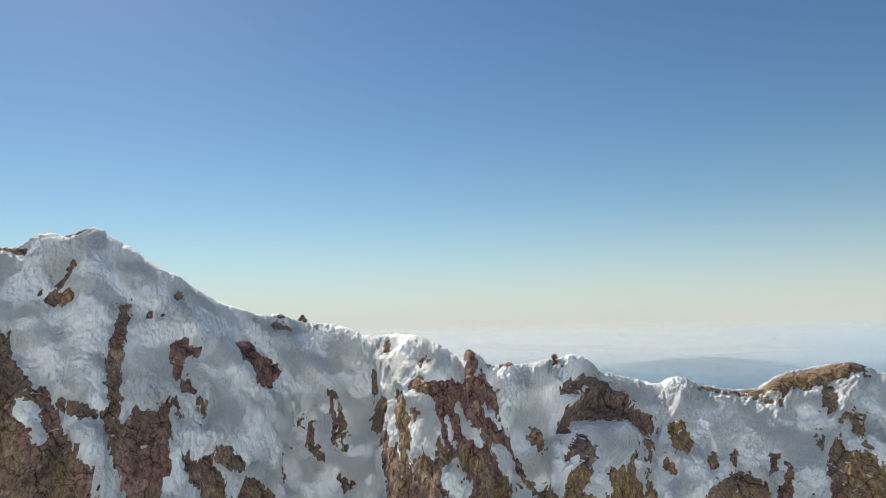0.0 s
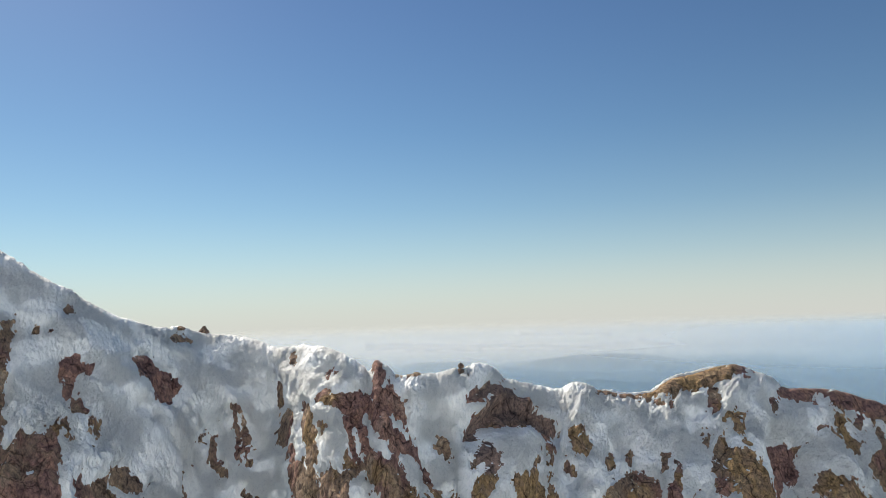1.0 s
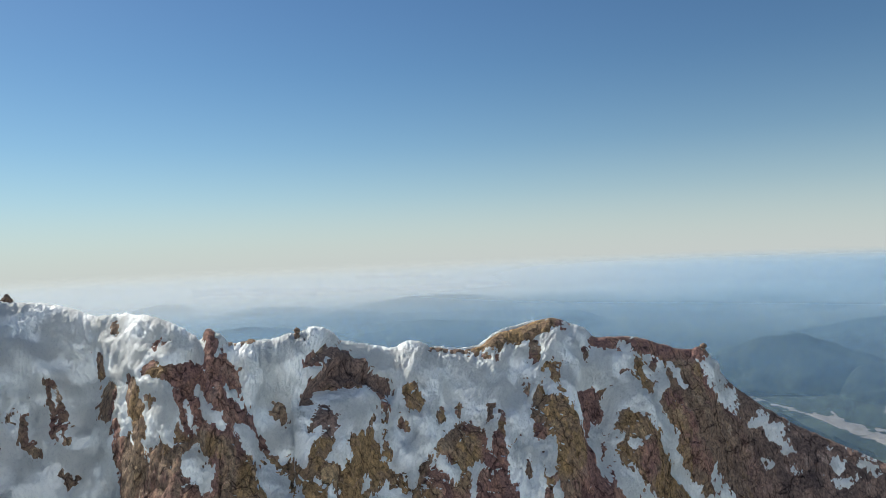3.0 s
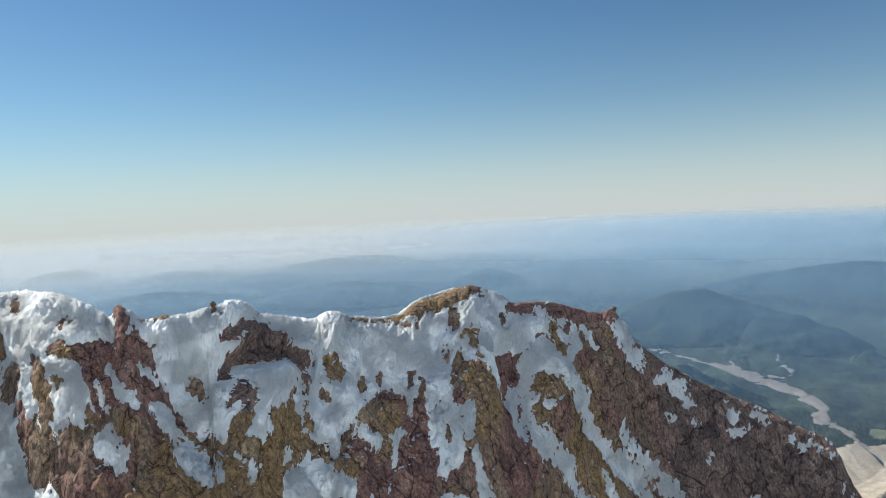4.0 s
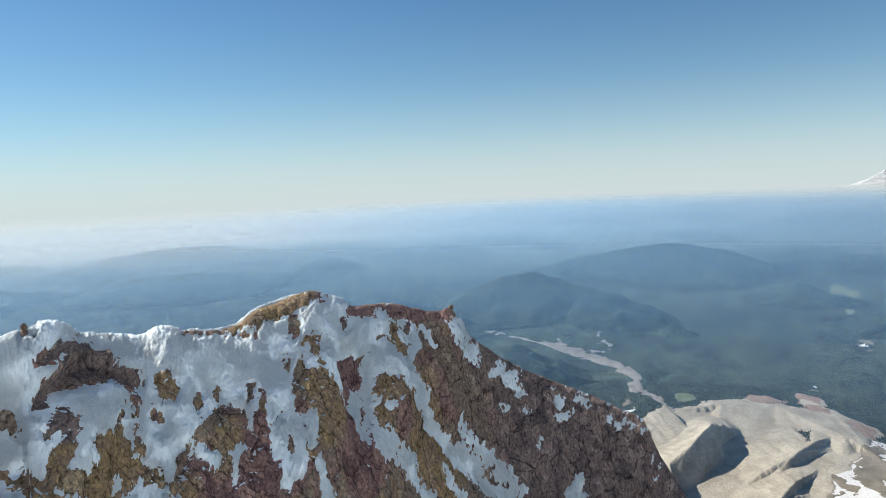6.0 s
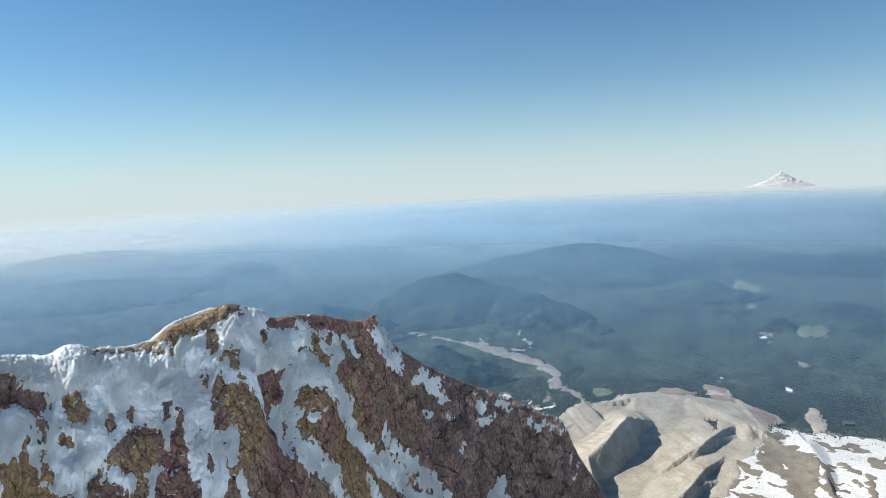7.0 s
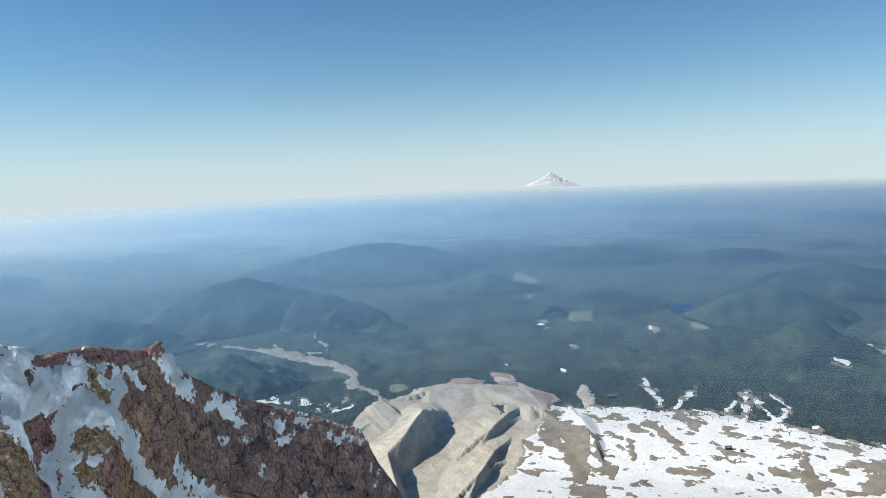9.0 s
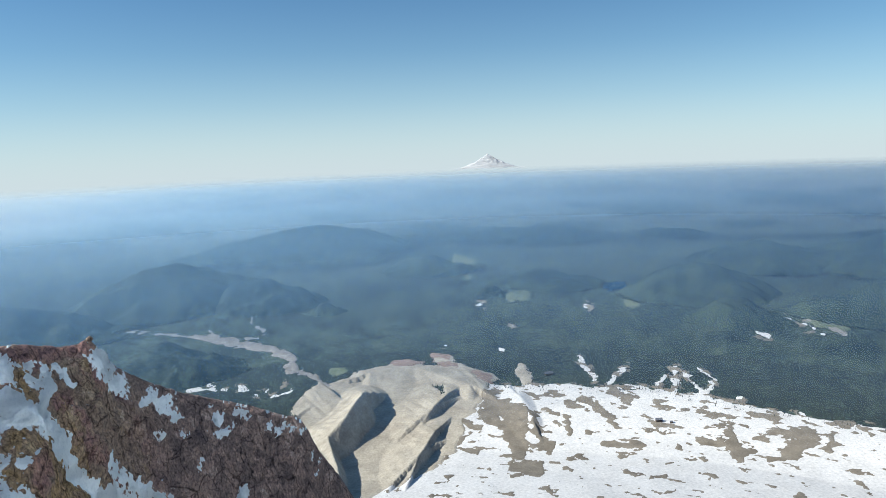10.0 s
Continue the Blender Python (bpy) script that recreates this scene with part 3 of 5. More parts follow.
# finer ribs and hollows of the snow
rib(15.71, -12.6, 12.34, -21.5, 0.8, 0.8, -1.6)
rib(12.34, -21.5, 12.10, -27.9, 0.8, 0.8, -1.6)
rib(21.01, -0.4, 16.13, -9.1, 2.0, 2.0, 1.2)
rib(16.13, -9.1, 14.03, -15.7, 2.0, 2.0, 1.2)
rib(11.03, -7.6, 8.85, -14.5, 1.6, 1.6, 1.4)
rib(8.85, -14.5, 8.45, -23.9, 1.6, 1.6, 1.4)
rib(6.61, -9.6, 7.34, -20.4, 1.6, 1.6, -2.2)
rib(7.34, -20.4, 6.07, -28.7, 1.6, 1.6, -2.2)
rib(27.74, -0.0, 26.51, -10.8, 3.0, 3.0, -1.6)
rib(-8.35, -16.9, -7.56, -23.9, 4.5, 4.5, -6.0)
rib(-12.51, -21.0, -12.72, -25.4, 2.6, 2.6, 2.4)
rib(-15.55, -21.5, -15.64, -28.7, 1.2, 1.2, 1.2)
rib(-17.53, -26.4, -18.63, -31.6, 2.4, 2.4, -2.6)
rib(-23.37, -18.9, -24.44, -28.3, 2.6, 2.6, 1.6)
rib(-21.51, -18.9, -20.35, -24.7, 2.0, 2.0, -1.4)
rib(-26.39, -19.6, -26.83, -28.3, 1.6, 1.6, -1.4)
rib(-32.07, -23.3, -32.68, -32.1, 1.6, 1.6, -3.0)
rib(-33.90, -28.6, -33.92, -38.0, 1.5, 1.5, -2.6)
rib(-30.73, -24.0, -31.52, -37.2, 2.2, 2.2, 2.4)
rib(-36.35, -28.4, -37.14, -41.1, 2.2, 2.2, 2.6)
rib(-39.51, -43.7, -44.47, -61.7, 1.4, 1.4, -2.2)
rib(-38.54, -27.8, -40.68, -46.7, 2.6, 2.6, 1.8)
rib(-27.46, -30.8, -27.48, -36.8, 1.6, 1.6, -1.2)
# brow of the overhang, and the hollow under it
rib(-10.28, -15.0, -11.97, -13.2, 1.2, 1.2, 2.4)
rib(-10.28, -17.2, -11.97, -15.4, 1.1, 1.1, -3.0)
rib(-11.97, -13.2, -13.78, -15.6, 1.2, 1.2, 2.4)
rib(-11.97, -15.4, -13.78, -17.8, 1.1, 1.1, -3.0)
rib(-13.78, -15.6, -15.96, -18.7, 1.2, 1.2, 2.4)
rib(-13.78, -17.8, -15.96, -20.9, 1.1, 1.1, -3.0)
# ---- materials ----
def material(name, rough=0.8):
    m = bpy.data.materials.new(name)
    m.use_nodes = True
    b = m.node_tree.nodes["Principled BSDF"]
    b.inputs["Roughness"].default_value = rough
    b.inputs["Specular IOR Level"].default_value = 0.25
    return m, m.node_tree, b


def tex(nt, size, detail=6.0, rough=0.6, kind="noise", stretch=None):
    """A noise of the given size in metres, in the world's own places."""
    co = nt.nodes.new("ShaderNodeTexCoord")
    source = co.outputs["Object"]
    if stretch:
        mp = nt.nodes.new("ShaderNodeMapping")
        mp.inputs["Scale"].default_value = stretch
        nt.links.new(source, mp.inputs["Vector"])
        source = mp.outputs[0]
    if kind == "noise":
        n = nt.nodes.new("ShaderNodeTexNoise")
        n.inputs["Detail"].default_value = detail
        n.inputs["Roughness"].default_value = rough
    else:
        n = nt.nodes.new("ShaderNodeTexVoronoi")
        n.feature = "DISTANCE_TO_EDGE"
    n.inputs["Scale"].default_value = 1.0 / size
    nt.links.new(source, n.inputs["Vector"])
    return n.outputs[0]


def ramp(nt, source, *stops):
    r = nt.nodes.new("ShaderNodeValToRGB")
    while len(r.color_ramp.elements) < len(stops):
        r.color_ramp.elements.new(0.5)
    for e, (p, c) in zip(r.color_ramp.elements, stops):
        e.position = p
        e.color = (*c, 1) if len(c) == 3 else c
    nt.links.new(source, r.inputs[0])
    return r.outputs[0]


def mix(nt, fac, a, b, how="MIX"):
    m = nt.nodes.new("ShaderNodeMix")
    m.data_type, m.blend_type = "RGBA", how
    for socket, v in ((m.inputs[0], fac), (m.inputs[6], a), (m.inputs[7], b)):
        if isinstance(v, bpy.types.NodeSocket):
            nt.links.new(v, socket)
        elif isinstance(v, tuple):
            socket.default_value = (*v, 1)
        else:
            socket.default_value = v
    return m.outputs[2]


def math_node(nt, op, a, b):
    m = nt.nodes.new("ShaderNodeMath")
    m.operation = op
    m.use_clamp = True
    for socket, v in ((m.inputs[0], a), (m.inputs[1], b)):
        if isinstance(v, bpy.types.NodeSocket):
            nt.links.new(v, socket)
        else:
            socket.default_value = v
    return m.outputs[0]


def attr(nt, name):
    n = nt.nodes.new("ShaderNodeAttribute")
    n.attribute_name = name
    return n.outputs["Fac"]


def bump(nt, bsdf, source, depth, strength=1.0):
    b = nt.nodes.new("ShaderNodeBump")
    b.inputs["Distance"].default_value = depth
    b.inputs["Strength"].default_value = strength
    nt.links.new(source, b.inputs["Height"])
    nt.links.new(b.outputs[0], bsdf.inputs["Normal"])
    return b


def snow_material():
    m, nt, b = material("rime_snow", 0.65)
    big = ramp(nt, tex(nt, 9, 4), (0.3, (0.81, 0.875, 0.895)), (0.7, (0.87, 0.92, 0.925)))
    # micro-shadows of the rime pits put into the colour as fine speckle
    crust = ramp(nt, tex(nt, 0.40, 6, 0.8, stretch=(1, 1, 0.6)), (0.34, (0.86, 0.88, 0.90)), (0.49, (1.04, 1.04, 1.035)))
    dirt = ramp(nt, tex(nt, 3.2, 7, 0.65, stretch=(1, 1, 0.35)), (0.62, (0, 0, 0)), (0.82, (1, 1, 1)))
    nt.links.new(mix(nt, math_node(nt, "MULTIPLY", dirt, 0.35), mix(nt, 1.0, big, crust, "MULTIPLY"), (0.55, 0.46, 0.38)), b.inputs["Base Color"])
    # feathered rime here, wind-packed smooth snow there
    rime = ramp(nt, tex(nt, 5.5, 5, 0.6), (0.42, (0.12, 0.12, 0.12)), (0.58, (1, 1, 1)))
    grain = mix(nt, 0.45, tex(nt, 0.8, 6, 0.72), tex(nt, 0.22, 4, 0.65))
    packed = tex(nt, 3.0, 5, 0.55, stretch=(1, 1, 0.4))
    bump(nt, b, mix(nt, rime, packed, grain), 1.7, 1.0)
    return m


def bounce_snow_material():
    m, nt, b = material("bounce_snow", 0.6)
    # albedo set by how much light the unseen basin should throw back
    nt.links.new(ramp(nt, tex(nt, 25, 5), (0.3, (0.64, 0.665, 0.69)), (0.7, (0.72, 0.74, 0.755))), b.inputs["Base Color"])
    bump(nt, b, tex(nt, 4, 5), 0.5, 0.6)
    return m


def rock_material():
    m, nt, b = material("volcanic_rock", 0.88)
    # the beds bend, so the places are bent before the joints are drawn
    co = nt.nodes.new("ShaderNodeTexCoord")
    bend = nt.nodes.new("ShaderNodeTexNoise")
    bend.inputs["Scale"].default_value, bend.inputs["Detail"].default_value = 0.45, 5.0
    nt.links.new(co.outputs["Object"], bend.inputs["Vector"])
    moved = nt.nodes.new("ShaderNodeVectorMath")
    moved.operation = "MULTIPLY_ADD"
    moved.inputs[1].default_value = (2.2, 2.2, 2.2)
    nt.links.new(bend.outputs["Color"], moved.inputs[0])
    nt.links.new(co.outputs["Object"], moved.inputs[2])

    def cells(size, feature, stretch):
        mp = nt.nodes.new("ShaderNodeMapping")
        mp.inputs["Scale"].default_value = stretch
        mp.inputs["Rotation"].default_value = (0.25, 0.35, 0.3)
        nt.links.new(moved.outputs[0], mp.inputs["Vector"])
        v = nt.nodes.new("ShaderNodeTexVoronoi")
        v.feature = feature
        v.inputs["Scale"].default_value = 1.0 / size
        nt.links.new(mp.outputs[0], v.inputs["Vector"])
        return v

    grain = ramp(nt, tex(nt, 0.55, 9, 0.8, stretch=(1, 1, 0.55)), (0.36, (0.42, 0.41, 0.41)), (0.47, (1.25, 1.25, 1.25)), (0.64, (2.5, 2.42, 2.30)))
    block = nt.nodes.new("ShaderNodeSeparateColor")
    nt.links.new(cells(2.4, "F1", (1, 1, 0.5)).outputs["Color"], block.inputs[0])
    kinds = mix(nt, 0.22, tex(nt, 3.2, 9, 0.72, stretch=(1, 1, 0.6)), block.outputs[0])
    brown = ramp(nt, kinds, (0.30, (0.130, 0.090, 0.073)), (0.42, (0.237, 0.169, 0.123)), (0.52, (0.188, 0.141, 0.111)), (0.60, (0.280, 0.207, 0.144)), (0.70, (0.345, 0.280, 0.216)))
    red = ramp(nt, kinds, (0.30, (0.124, 0.070, 0.067)), (0.48, (0.223, 0.134, 0.121)), (0.58, (0.273, 0.160, 0.126)), (0.70, (0.347, 0.242, 0.201)))
    ochre = ramp(nt, kinds, (0.30, (0.165, 0.108, 0.060)), (0.46, (0.31, 0.215, 0.112)), (0.56, (0.231, 0.159, 0.107)), (0.70, (0.42, 0.32, 0.19)))
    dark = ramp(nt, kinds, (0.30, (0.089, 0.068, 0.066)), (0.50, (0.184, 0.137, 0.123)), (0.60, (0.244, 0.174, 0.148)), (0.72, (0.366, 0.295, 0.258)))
    # beds of purple and of yellow rock, some metres thick, cross the face aslant
    beds = tex(nt, 7.0, 6, 0.6, stretch=(1, 1, 0.5))
    c = mix(nt, ramp(nt, beds, (0.50, (0, 0, 0)), (0.60, (1, 1, 1))), brown, red)
    c = mix(nt, ramp(nt, tex(nt, 5.0, 7, 0.65, stretch=(1.1, 0.9, 0.5)), (0.54, (0, 0, 0)), (0.60, (0.9, 0.9, 0.9))), c, ochre)
    c = mix(nt, attr(nt, "red"), c, red)
    c = mix(nt, attr(nt, "ochre"), c, ochre)
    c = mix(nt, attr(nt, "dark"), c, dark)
    c = mix(nt, 1.0, c, grain, "MULTIPLY")
    dust = ramp(nt, tex(nt, 0.7, 9, 0.75), (0.66, (0, 0, 0)), (0.72, (1, 1, 1)))
    c = mix(nt, math_node(nt, "MULTIPLY", dust, 0.35), c, (0.66, 0.65, 0.64))
    wide, narrow = cells(4.6, "DISTANCE_TO_EDGE", (1, 1, 0.30)).outputs[0], cells(1.9, "DISTANCE_TO_EDGE", (1, 1, 0.55)).outputs[0]
    # joints open here and closed there; open ones get crack shade as colour
    open_here = ramp(nt, tex(nt, 2.4, 5, 0.6), (0.38, (0, 0, 0)), (0.50, (1, 1, 1)))
    joints = ramp(nt, wide, (0.0, (0.22, 0.19, 0.18)), (0.035, (1, 1, 1)))
    fine = ramp(nt, narrow, (0.0, (0.40, 0.38, 0.37)), (0.035, (1, 1, 1)))
    c = mix(nt, math_node(nt, "MULTIPLY", open_here, 0.95), c, mix(nt, 1.0, c, mix(nt, 1.0, joints, fine, "MULTIPLY"), "MULTIPLY"))
    nt.links.new(c, b.inputs["Base Color"])
    h = mix(nt, 0.16, mix(nt, 0.4, tex(nt, 0.5, 8, 0.75, stretch=(1, 1, 0.6)), tex(nt, 2.2, 8, 0.68, stretch=(1, 1, 0.45))), ramp(nt, narrow, (0.0, (0, 0, 0)), (0.05, (1, 1, 1))))
    bump(nt, b, h, 1.4, 1.0)
    return m


SNOW, ROCK, BOUNCE_SNOW = snow_material(), rock_material(), bounce_snow_material()


# ---- mesh helpers ----
def sheet(name, pts, quads, mat, parent=None, label="", values=None, smooth=True):
    """ONE mesh from points and quads (rows of four), as a part of parent or a thing of its own."""
    used, back = np.unique(quads.ravel(), return_inverse=True)
    me = bpy.data.meshes.new(name)
    me.vertices.add(len(used))
    me.vertices.foreach_set("co", np.ascontiguousarray(pts[used], np.float32).ravel())
    n = len(quads)
    me.loops.add(4 * n)
    me.loops.foreach_set("vertex_index", back.astype(np.int32).ravel())
    me.polygons.add(n)
    me.polygons.foreach_set("loop_start", np.arange(0, 4 * n, 4, dtype=np.int32))
    me.polygons.foreach_set("use_smooth", np.full(n, smooth))
    for key, v in (values or {}).items():
        me.attributes.new(key, "FLOAT", "POINT").data.foreach_set("value", np.ascontiguousarray(v[used], np.float32))
    me.update(calc_edges=True)
    me.materials.append(mat)
    ob = new(name, me)
    if parent:
        ob.parent = parent
    if label:
        tagged(ob, label)
    return ob


def part(name, bm, mat, parent=None, label=""):
    me = bpy.data.meshes.new(name)
    bm.to_mesh(me)
    bm.free()
    me.materials.append(mat)
    ob = new(name, me)
    if parent:
        ob.parent = parent
    if label:
        tagged(ob, label)
    return ob


def grid_quads(rows, cols):
    i = np.arange(rows * cols).reshape(rows, cols)
    return np.stack([i[:-1, :-1], i[1:, :-1], i[1:, 1:], i[:-1, 1:]], -1)


def islands(keep):
    """Numbers the connected patches of a grid of kept cells, run by run; 0 is nothing."""
    parent, label, above, count = [0], np.zeros(keep.shape, np.int32), [], 0

    def root(i):
        while parent[i] != i:
            parent[i] = parent[parent[i]]
            i = parent[i]
        return i

    for r in range(keep.shape[0]):
        edge = np.diff(np.r_[0, keep[r].astype(np.int8), 0])
        runs, j = [], 0
        for s, e in zip(np.where(edge == 1)[0], np.where(edge == -1)[0]):
            count += 1
            parent.append(count)
            while j < len(above) and above[j][1] <= s:
                j += 1
            k = j
            while k < len(above) and above[k][0] < e:
                a, b = root(count), root(above[k][2])
                parent[max(a, b)] = min(a, b)
                k += 1
            label[r, s:e] = count
            runs.append((s, e, count))
        above = runs
    roots = np.array([root(i) for i in range(count + 1)])
    return roots[label]


# ---- the ridge: rock under a sheet of rime and snow ----
def build_ridge():
    a = np.concatenate([np.arange(46, 34, -0.4), np.arange(34, -62.5, -0.06), np.arange(-62.5, -75, -0.4)])
    h = np.concatenate([-np.geomspace(520, 2.2, 34), np.arange(-2, 46, 0.16), 46 + np.geomspace(0.3, 40, 34)])
    A, H = np.meshgrid(a, h)
    X, Y, Z = base_place(A, H)
    fine = step(-6, -2, H) * (1 - step(50, 70, H))
    face_x = A * PER_DEGREE
    # ribs and hollows
    relief = np.zeros(A.shape)
    for a0, z0, a1, z1, r0, r1, out in RIBS:
        s = stroke(face_x, Z, a0 * PER_DEGREE, z0, a1 * PER_DEGREE, z1, 0, 0)
        r = 0.5 * (r0 + r1)
        relief += out * np.exp(-(s / r) ** 2)
    relief *= 0.5 * step(0.5, 9, H)
    relief += step(0, 10, H) * (0.75 * fbm(X, Y, Z, 17, 2, 200) + 0.32 * fbm(face_x + 0.5 * Z, Z * 0.5, Y, 6.5, 3, 210))
    du = np.stack([np.gradient(q, axis=1) for q in (X, Y, Z)], -1)
    dv = np.stack([np.gradient(q, axis=0) for q in (X, Y, Z)], -1)
    N = np.cross(dv, du)
    N /= np.linalg.norm(N, axis=-1, keepdims=True) + 1e-12
    N = np.where((N[..., 2] < 0)[..., None], -N, N)
    # where the rock is bare
    m = np.full(A.shape, 6.0)
    red, ochre, overhang_shade = np.zeros(A.shape), np.zeros(A.shape), np.zeros(A.shape)
    edge = fbm(face_x + 0.45 * Z, Z * 0.40, Y * 0.2, 1.5, 5, 40, 0.75)
    wall = step(-39, -43, A)
    wx = face_x + (0.34 + 0.40 * wall) * fbm(X, Y, Z * 0.7, 1.3, 5, 60, 0.75)
    wz = Z + (0.40 + 0.50 * wall) * fbm(face_x + 0.5 * Z, Z * 0.45, Y * 0.2, 1.1, 5, 70, 0.75)
    for kind, a0, z0, a1, z1, r0, r1, tone in FACE:
        s = stroke(wx, wz, a0 * PER_DEGREE, z0, a1 * PER_DEGREE, z1, r0, r1)
        if kind == "rock":
            m = np.minimum(m, s)
            if tone == 1:
                red = np.maximum(red, 1 - step(-0.3, 1.2, s))
            if tone == 2:
                ochre = np.maximum(ochre, 1 - step(-0.3, 1.2, s))
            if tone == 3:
                overhang_shade = np.maximum(overhang_shade, 1 - step(-0.2, 0.5, s))
        else:
            m = np.maximum(m, -s)
    at_crest = m[np.argmin(np.abs(h - 0.5))][None]              # the back of the crest goes on as its front, then turns to snow
    lee = step(-19, -21, A) * (1 - step(-27.5, -29, A))                # a drift lies close behind the brown crest
    back = step(-2.5, -8, H) * (1 - lee) + step(-0.5, -1.3, H) * lee
    m = np.where(H < 0.5, at_crest + (2.5 - at_crest) * back, m)
    low = step(44, 58, H)
    m = m * (1 - low) + low * (2.0 * fbm(X, Y, Z, 9, 4, 90))
    m = m + 0.42 * edge * fine
    pits = fbm(X, Y, Z * 0.7, 1.5, 3, 95, 0.6)
    specks = fbm(X, Y, Z * 0.6, 0.75, 2, 98, 0.6) + 0.35 * fbm(X, Y, Z, 9, 2, 99)
    m = m - 4.0 * np.maximum(specks - 0.73, 0) * step(4.5, 0.8, m) * fine
    m = m - 3.0 * np.maximum(pits - 0.49, 0) * step(3.0, 0.5, m) * fine
    inside = step(0.6, -0.6, m)
    # broken rock: slabs between sets of slanting joints, and loose blocks
    def slabs(q, length, bend, k):
        t = q / length + bend * fbm(X, Y, Z, 7.0, 2, k)
        n = np.floor(t)
        f = t - n
        own = hash01(n.astype(np.int64), np.zeros(n.shape, np.int64), np.zeros(n.shape, np.int64), k)
        return (0.35 + 0.9 * own) * np.minimum(f / 0.82, (1 - f) / 0.18)

    b1, c1 = blocks(X + 0.3 * Z, Y - 0.2 * Z, Z * 0.5, 3.8, 3)
    b2, c2 = blocks(X + 0.2 * Z, Y, Z * 0.7, 1.25, 23)
    broken = step(-0.3, 0.35, fbm(X, Y, Z * 0.7, 8, 3, 331))               # whole slabs here, shattered rock there
    crag = 0.62 * (0.6 * ridged(X, Y, Z * 0.5, 9, 2, 11) + 0.70 * slabs(face_x + 0.5 * Z, 3.1, 0.4, 301) + 0.12 * slabs(face_x + 0.30 * Z, 1.3, 0.4, 311)
            + 0.45 * slabs(Z + 0.35 * face_x, 4.3, 0.7, 321) + (0.18 + 0.40 * broken) * b1 + 0.20 * broken * b2 - 0.45 * (1 - c1) - 0.18 * broken * (1 - c2) - 0.65)
    R = relief + (0.25 + 0.75 * inside) * crag * (0.4 + 0.6 * fine) * (0.4 + 0.6 * step(0, 6, H)) + 0.25 * inside - 0.35
    # snow: drifts, flutes down the fall line, crusted rime
    flute = fbm(face_x, Z * 0.15, Z * 0, 0.7, 3, 120, 0.6) * step(14, 0, H) * step(-3, 1, H)
    rough = step(-0.25, 0.3, fbm(X, Y, Z, 6, 3, 160))
    drift = (0.3 + 0.7 * step(0, 5, H)) * (0.36 * fbm(X, Y, Z, 5, 3, 130) + 0.24 * fbm(face_x + 0.6 * Z, Z * 0.30, Y * 0.3, 2.2, 4, 140, 0.6)) + (0.05 + 0.32 * rough) * ridged(X, Y, Z, 1.1, 3, 150) + (0.04 + 0.12 * rough) * fbm(X, Y, Z, 0.42, 2, 155)
    S = relief + drift * (0.3 + 0.7 * fine) + 0.17 * flute + 0.35
    thin = R + np.clip(0.5 * m, -0.4, 0.30)                 # a thin crust over the rock where the snow ends
    S = thin + (S - thin) * step(0.1, 1.7, m)
    # snow lodged on the ledges of the rock
    PR = np.stack([X, Y, Z], -1) + N * R[..., None]
    NR = np.cross(np.gradient(PR, axis=0), np.gradient(PR, axis=1))
    up = np.abs(NR[..., 2]) / (np.linalg.norm(NR, axis=-1) + 1e-9)
    ledge = up - 0.93 - step(9, 3, H) + 0.16 * fbm(X, Y, Z, 2.6, 4, 170, 0.6) - 0.10 * step(-1, -6, m)
    S = np.where(m < 0.3, np.maximum(S, R + np.clip(0.8 * ledge, -0.4, 0.10)), S)
    # dark rock of the west wall, plus shade painted under the overhang
    dark = np.maximum(step(-41, -47, A), overhang_shade)
    ridge = tagged(new("mountain_ridge"), "high volcanic ridge of brown rock plastered with wind-carved rime snow", "mountain ridge")
    quads = grid_quads(*A.shape)
    PR = (np.stack([X, Y, Z], -1) + N * R[..., None]).reshape(-1, 3)
    PS = (np.stack([X, Y, Z], -1) + N * S[..., None]).reshape(-1, 3)
    over = R - S
    corners = np.stack([over[:-1, :-1], over[1:, :-1], over[1:, 1:], over[:-1, 1:]], -1)
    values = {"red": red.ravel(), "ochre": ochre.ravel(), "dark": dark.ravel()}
    for kind, keep, pts, mat in (("rock", corners.max(-1) > -0.3, PR, ROCK), ("snow", corners.min(-1) < 0.3, PS, SNOW)):
        label = islands(keep)
        ids, counts = np.unique(label[label > 0], return_counts=True)
        order = np.argsort(-counts)
        large = [i for i in ids[order][:170] if counts[ids == i][0] >= 25]
        rest = keep & ~np.isin(label, large)
        for i in large:
            size = counts[ids == i][0]
            if kind == "rock":
                name, text = ("rock_face", "broken brown and ochre volcanic cliff") if size > 5000 else ("rock_outcrop", "")
            else:
                name, text = ("snow_cover", "wind-carved white rime snow") if size > 5000 else ("snow_patch", "")
            sheet(name, pts, quads[label == i], mat, ridge, text, values if kind == "rock" else None, smooth=(kind == "snow"))
        if rest.any():
            bits = sheet(kind + "_flecks", pts, quads[rest], mat, ridge, "", values if kind == "rock" else None, smooth=(kind == "snow"))
            tagged(bits, kind="stuff")
    return ridge


build_ridge()


